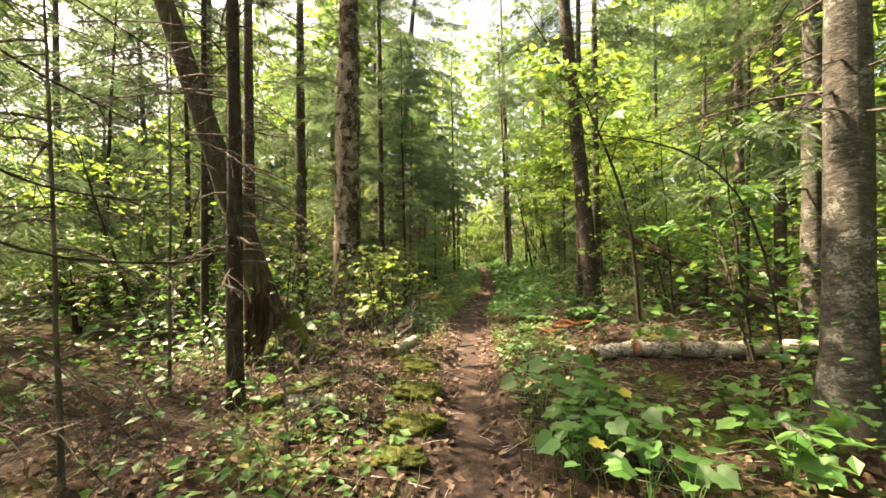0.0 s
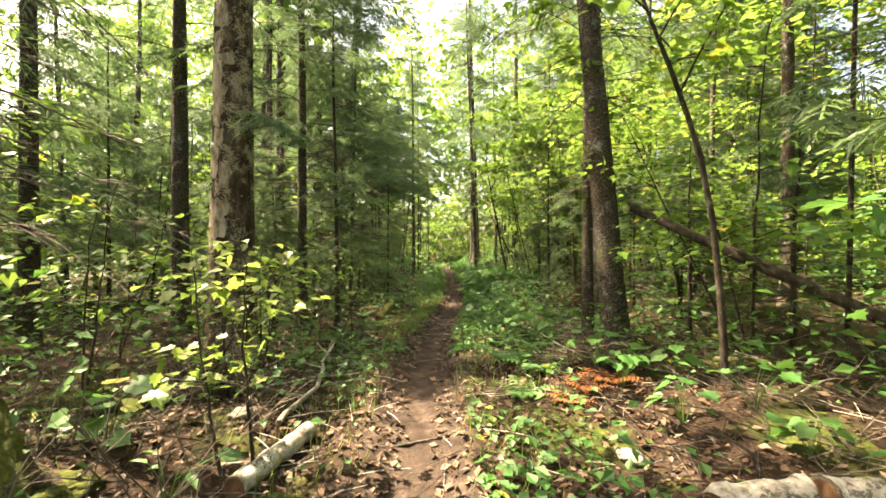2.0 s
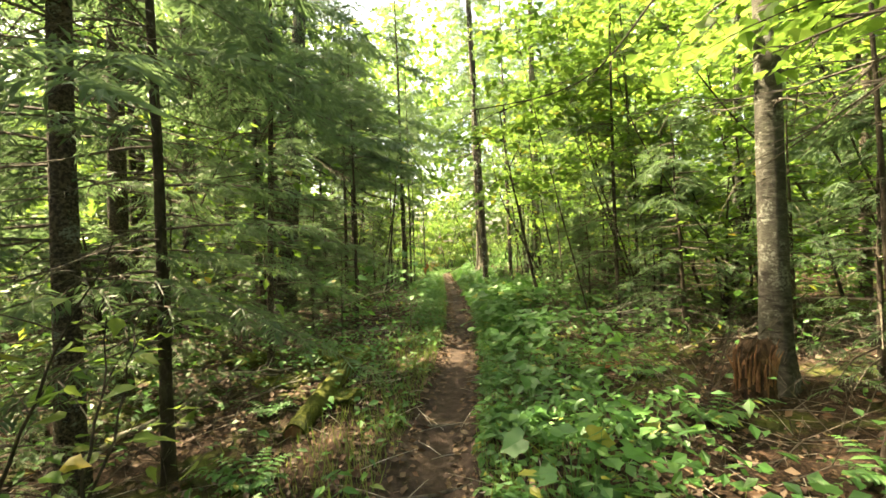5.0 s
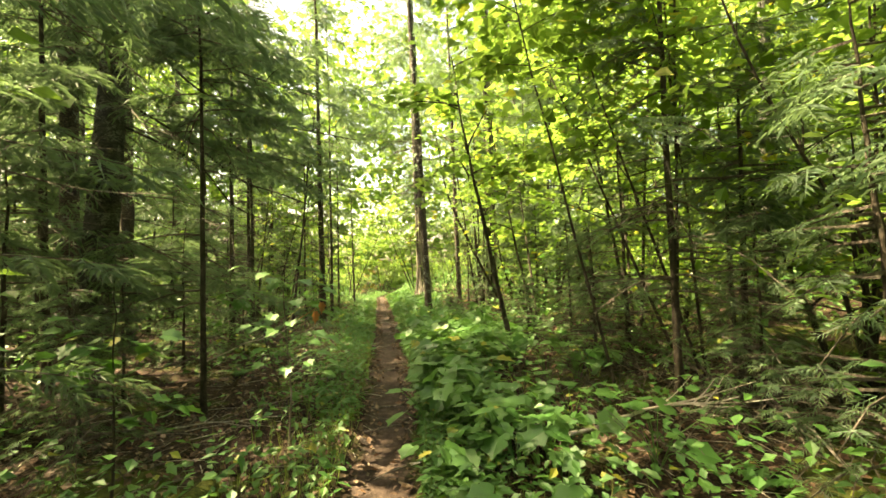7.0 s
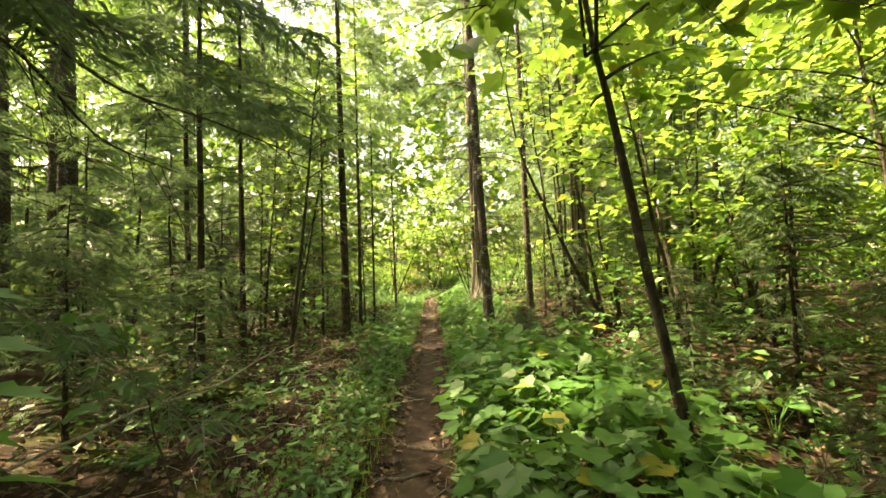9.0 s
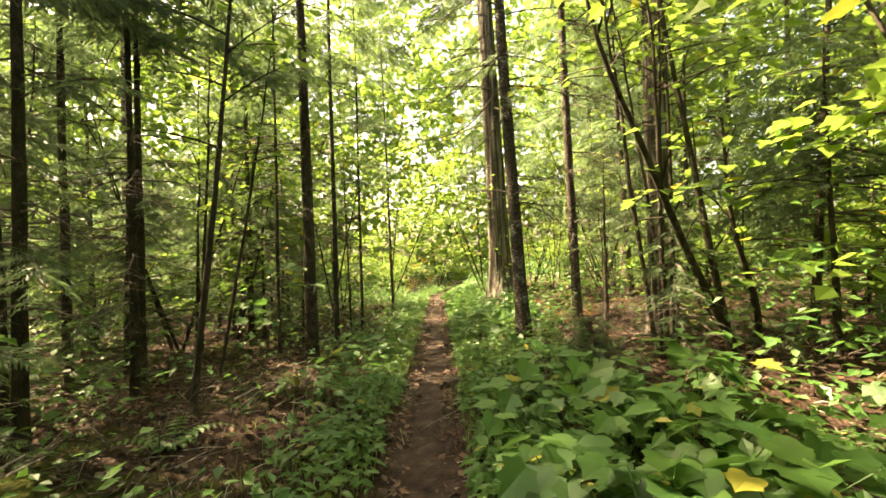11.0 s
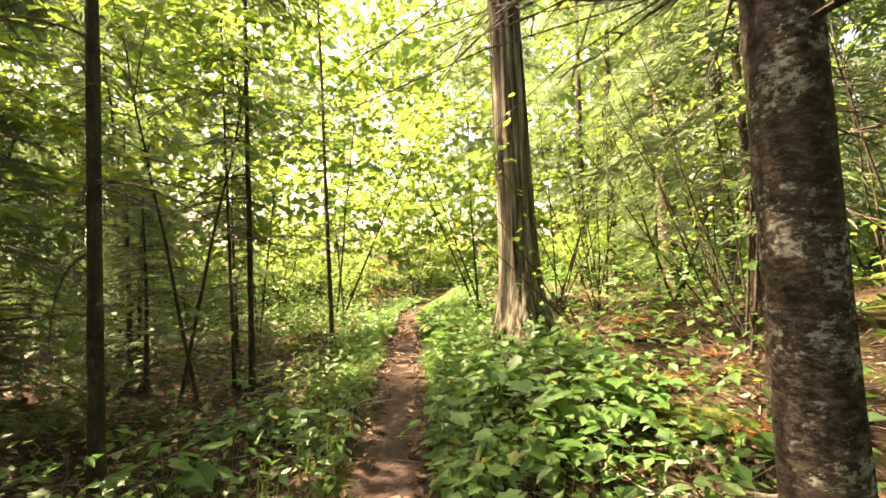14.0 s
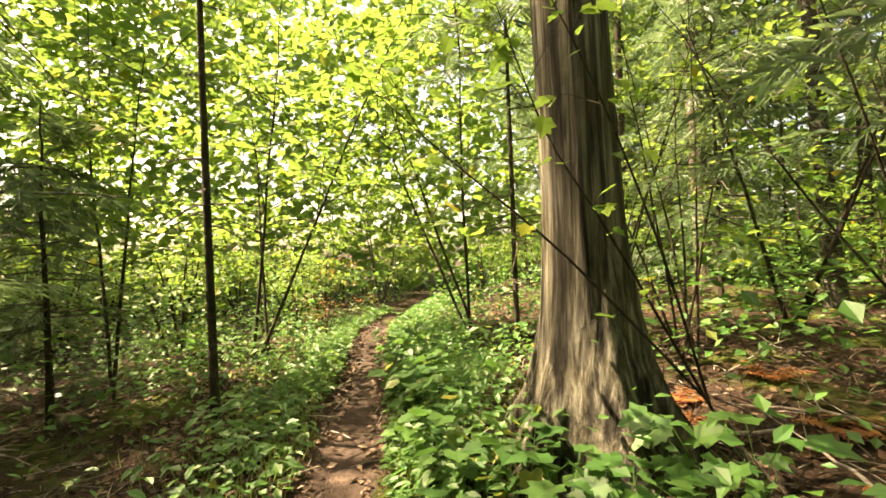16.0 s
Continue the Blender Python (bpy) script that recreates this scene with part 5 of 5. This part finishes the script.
# ---- overhanging limbs and arching stems ----
def overhang(x, y, label, limbs, rad=0.016, mat=None, leaves=0, size=0.11, seed=1, name="overhanging_bough", leaf_mat=None):
    """Bare curved limbs that hang over the trail, each with its fine side twigs."""
    r = np.random.default_rng(seed)
    t = thing(name, x, y, gz(x, y), label, "branch", "overhanging branches")
    base = np.array([x, y, gz(x, y)])
    C, D, N, S = [], [], [], []
    for pts in limbs:
        P = np.asarray(pts, float) - base
        f = np.linspace(0, len(P) - 1, 16)
        Q = np.stack([np.interp(f, np.arange(len(P)), P[:, c]) for c in range(3)], 1)
        for _ in range(3):
            Q[1:-1] = (Q[:-2] + 2 * Q[1:-1] + Q[2:]) / 4
        bag = Bag()
        bag.tube(Q, np.linspace(rad, rad * 0.25, 16), 6, 0.05, r)
        for _ in range(16):
            i = int(r.integers(3, 16))
            way = Q[-1] - Q[0]
            way = way / np.linalg.norm(way) + r.normal(0, 0.55, 3) + np.array([0, 0, -0.3])
            L = r.uniform(0.15, 0.5)
            bag.F.append([i * 6, bag.n, bag.n + 1])
            e = Q[i] + way * L
            bag.tube([Q[i], Q[i] + way * L * 0.5 + np.array([0, 0, 0.03]), e], [rad * 0.28, rad * 0.2, rad * 0.1], 3)
            for _ in range(leaves):
                C.append(e - way * L * r.uniform(0, 0.7) + r.normal(0, 0.03, 3))
                a = r.uniform(0, 6.28)
                D.append((math.cos(a), math.sin(a), r.uniform(-0.7, 0)))
                N.append(np.array([0, 0, 1]) + r.normal(0, 0.3, 3))
                S.append(size * r.uniform(0.6, 1.2))
        part("limb", bag.mesh("limb", mat or M_DARK, True), t)
    if C:
        bag = Bag()
        bag.leaves(MAPLE, C, D, N, S)
        part("foliage", bag.mesh("foliage", leaf_mat or M_MAPLE), t, kind="stuff")
    return t


FIR, SPR = (-3.3, 17.9), (1.74, 23.65)
overhang(*FIR, "bare drooping limbs of a large fir", [[(-2.75, 17.9, 5.0), (-2.07, 17.8, 4.1), (-1.08, 17.3, 3.45), (0.2, 16.7, 3.05)], [(-2.7, 17.9, 5.5), (-1.41, 17.3, 4.1), (-0.23, 16.6, 3.5)],
                                                     [(-2.9, 17.9, 3.9), (-1.96, 18.0, 3.3), (-1.53, 18.25, 2.85), (-1.03, 18.45, 2.75), (-0.42, 18.65, 2.5)], [(-3.0, 17.9, 3.6), (-1.96, 17.96, 3.1), (-1.62, 18.2, 2.5), (-1.16, 18.4, 2.3)]], 0.018, None, 0, 0.1, 701)
overhang(*SPR, "fan of dead drooping spruce limbs", [[(1.6, 23.64, 3.67), (1.09, 23.23, 2.95), (0.6, 23.03, 2.77), (0.26, 22.82, 2.84)], [(1.58, 23.64, 4.03), (0.82, 23.12, 3.25), (0.32, 22.82, 3.14)],
                                                    [(1.62, 23.63, 3.25), (1.14, 23.24, 2.67), (0.7, 23.03, 2.66)], [(1.64, 23.63, 2.01), (1.27, 23.77, 2.05), (0.98, 23.96, 2.22)], [(1.64, 23.62, 2.26), (1.28, 23.76, 2.33), (0.99, 23.96, 2.4)],
                                                    [(1.72, 23.62, 2.14), (2.1, 23.62, 2.08), (2.45, 23.65, 2.07)]], 0.011, M_TWIG, 0, 0.1, 702)
overhang(3.14, 12.0, "dark drooping limb hanging over the trail", [[(3.15, 12.0, 4.75), (3.0, 12.4, 4.6), (2.7, 12.6, 4.35), (2.34, 12.7, 3.96), (1.89, 12.62, 3.29), (1.28, 12.54, 3.02), (0.57, 12.45, 2.91)]], 0.02, None, 1, 0.1, 703)
overhang(2.5, 3.8, "dark arching sapling with broad green leaves", [[(2.5, 3.8, 0.0), (2.46, 3.76, 0.3), (2.27, 3.65, 1.43), (1.86, 3.52, 2.02), (1.3, 3.4, 2.2), (0.8, 3.3, 2.22)]], 0.014, None, 2, 0.12, 704, "arching_sapling", M_UNDER)
overhang(2.75, 28.2, "thin arching maple stems beside a cedar", [[(2.75, 28.2, 0.5), (2.3, 27.95, 1.55), (1.85, 27.7, 2.3), (1.4, 27.5, 2.9)], [(2.7, 28.1, 0.5), (1.92, 27.75, 1.57), (1.63, 27.7, 1.97), (1.41, 27.65, 2.55)],
                                                                [(2.6, 28.0, 0.6), (1.71, 27.8, 1.47), (1.23, 27.9, 1.9), (0.84, 28.0, 2.3)]], 0.009, None, 2, 0.1, 705, "arching_sapling")
overhang(-2.9, 1.3, "bare drooping limbs of a dark spruce", [[(-2.9, 1.3, 3.0), (-2.6, 2.4, 2.45), (-2.2, 3.0, 2.2)], [(-2.9, 1.3, 2.4), (-2.5, 2.3, 1.75), (-2.0, 2.9, 1.7)], [(-2.9, 1.3, 2.0), (-2.4, 2.2, 1.35), (-1.75, 2.75, 1.3), (-1.6, 2.8, 1.5)],
                                                            [(-2.9, 1.3, 3.6), (-2.7, 2.6, 3.1), (-2.4, 3.4, 2.9)]], 0.012, None, 0, 0.1, 706)
overhang(2.36, 17.95, "maple limbs with broad leaves over the trail", [[(1.75, 17.95, 2.9), (1.5, 17.3, 3.0), (1.15, 16.9, 2.75), (0.9, 16.7, 2.5)], [(1.75, 17.95, 2.9), (1.9, 17.2, 2.9), (2.2, 16.8, 2.6)]], 0.012, None, 2, 0.14, 707)
for i, (base, limb) in enumerate((((4.6, 14.3), [(4.14, 14.31, 1.28), (4.01, 14.31, 1.56), (3.44, 14.31, 2.26), (2.91, 14.31, 3.18), (2.72, 14.3, 3.87)]), ((5.5, 13.8), [(5.14, 13.79, 1.71), (4.69, 13.79, 2.5), (4.04, 13.79, 3.05), (3.44, 13.79, 3.88), (3.2, 13.79, 4.3)]),
                                  ((4.9, 14.8), [(4.85, 14.79, 1.63), (4.76, 14.78, 2.53), (4.67, 14.78, 3.29), (4.72, 14.76, 4.8)]))):
    overhang(*base, "dark leaning maple stem with bright leaves", [[on(*base, -0.05)] + limb], 0.022, None, 1, 0.12, 720 + i, "leaning_sapling")
overhang(3.45, 22.2, "dark mossy maple stems leaning towards the trail", [[on(3.45, 22.2, -0.05), (2.85, 21.95, 1.5), (2.4, 21.65, 2.3), (1.95, 21.5, 3.2), (1.8, 21.4, 4.2)], [on(3.42, 22.25, -0.05), (3.25, 22.2, 1.3), (3.07, 22.2, 2.5), (2.87, 22.2, 3.65), (2.75, 22.2, 5.0)], [on(3.6, 22.2, -0.05), (3.62, 22.15, 0.9), (3.3, 22.0, 1.7), (3.2, 21.9, 2.6)]], 0.04, None, 1, 0.12, 730, "leaning_sapling")


def root(x, y, dx, dy, rad, seed):
    """A worn root that arches out of the dirt and sinks back into it."""
    r = np.random.default_rng(seed)
    t = np.linspace(0, 1, 14)
    px, py = x + dx * t + 0.03 * np.cumsum(r.normal(0, 0.4, 14)), y + dy * t + 0.03 * np.cumsum(r.normal(0, 0.4, 14))
    P = np.stack([px, py, height(px, py) + rad * (1.1 * np.sin(math.pi * t) - 0.75)], 1)
    bag = Bag()
    bag.tube(P, rad * (1 - 0.55 * t), 8, 0.08, r)
    return tagged(new("root", bag.mesh("root", M_TWIG, True)), "worn brown tree root crossing the dirt trail", "root", "roots on the trail")


for i, (x, y, dx, dy, rad) in enumerate(((0.2, 18.2, 0.75, 0.35, 0.022), (0.25, 16.4, 0.6, -0.2, 0.016), (0.3, 20.4, 0.7, 0.25, 0.014), (-0.35, 10.6, 0.8, 0.3, 0.018), (0.25, 24.6, 0.7, 0.2, 0.015), (-0.4, 6.2, 0.7, 0.25, 0.014))):
    root(x, y, dx, dy, rad, 800 + i)


def root_buttress(x, y, dx, dy, rad, up, label, mat, seed):
    """A root that runs down from a trunk's foot and out into the litter."""
    r = np.random.default_rng(seed)
    t = np.linspace(0, 1, 16)
    px, py = x + dx * t + 0.02 * np.cumsum(r.normal(0, 0.5, 16)), y + dy * t + 0.02 * np.cumsum(r.normal(0, 0.5, 16))
    P = np.stack([px, py, height(px, py) + up * (1 - t) ** 2.2 - 0.25 * rad * t], 1)
    bag = Bag()
    bag.tube(P, rad * (1.15 - 0.75 * t), 12, 0.1, r)
    return tagged(new("root", bag.mesh("root", mat, True)), label, "root", "roots at the leaning trunk")


for i, (dx, dy, rad, up, mat) in enumerate(((0.62, -0.28, 0.11, 0.42, M_MOSS), (0.35, -0.6, 0.09, 0.36, M_LEAN), (-0.25, -0.62, 0.1, 0.4, M_MOSS), (0.7, 0.12, 0.085, 0.3, M_LEAN), (-0.6, -0.3, 0.09, 0.36, M_LEAN))):
    root_buttress(-2.38, 5.5, dx, dy, rad, up, "mossy spreading root at a leaning trunk" if mat is M_MOSS else "dark spreading root at a leaning trunk", mat, 830 + i)
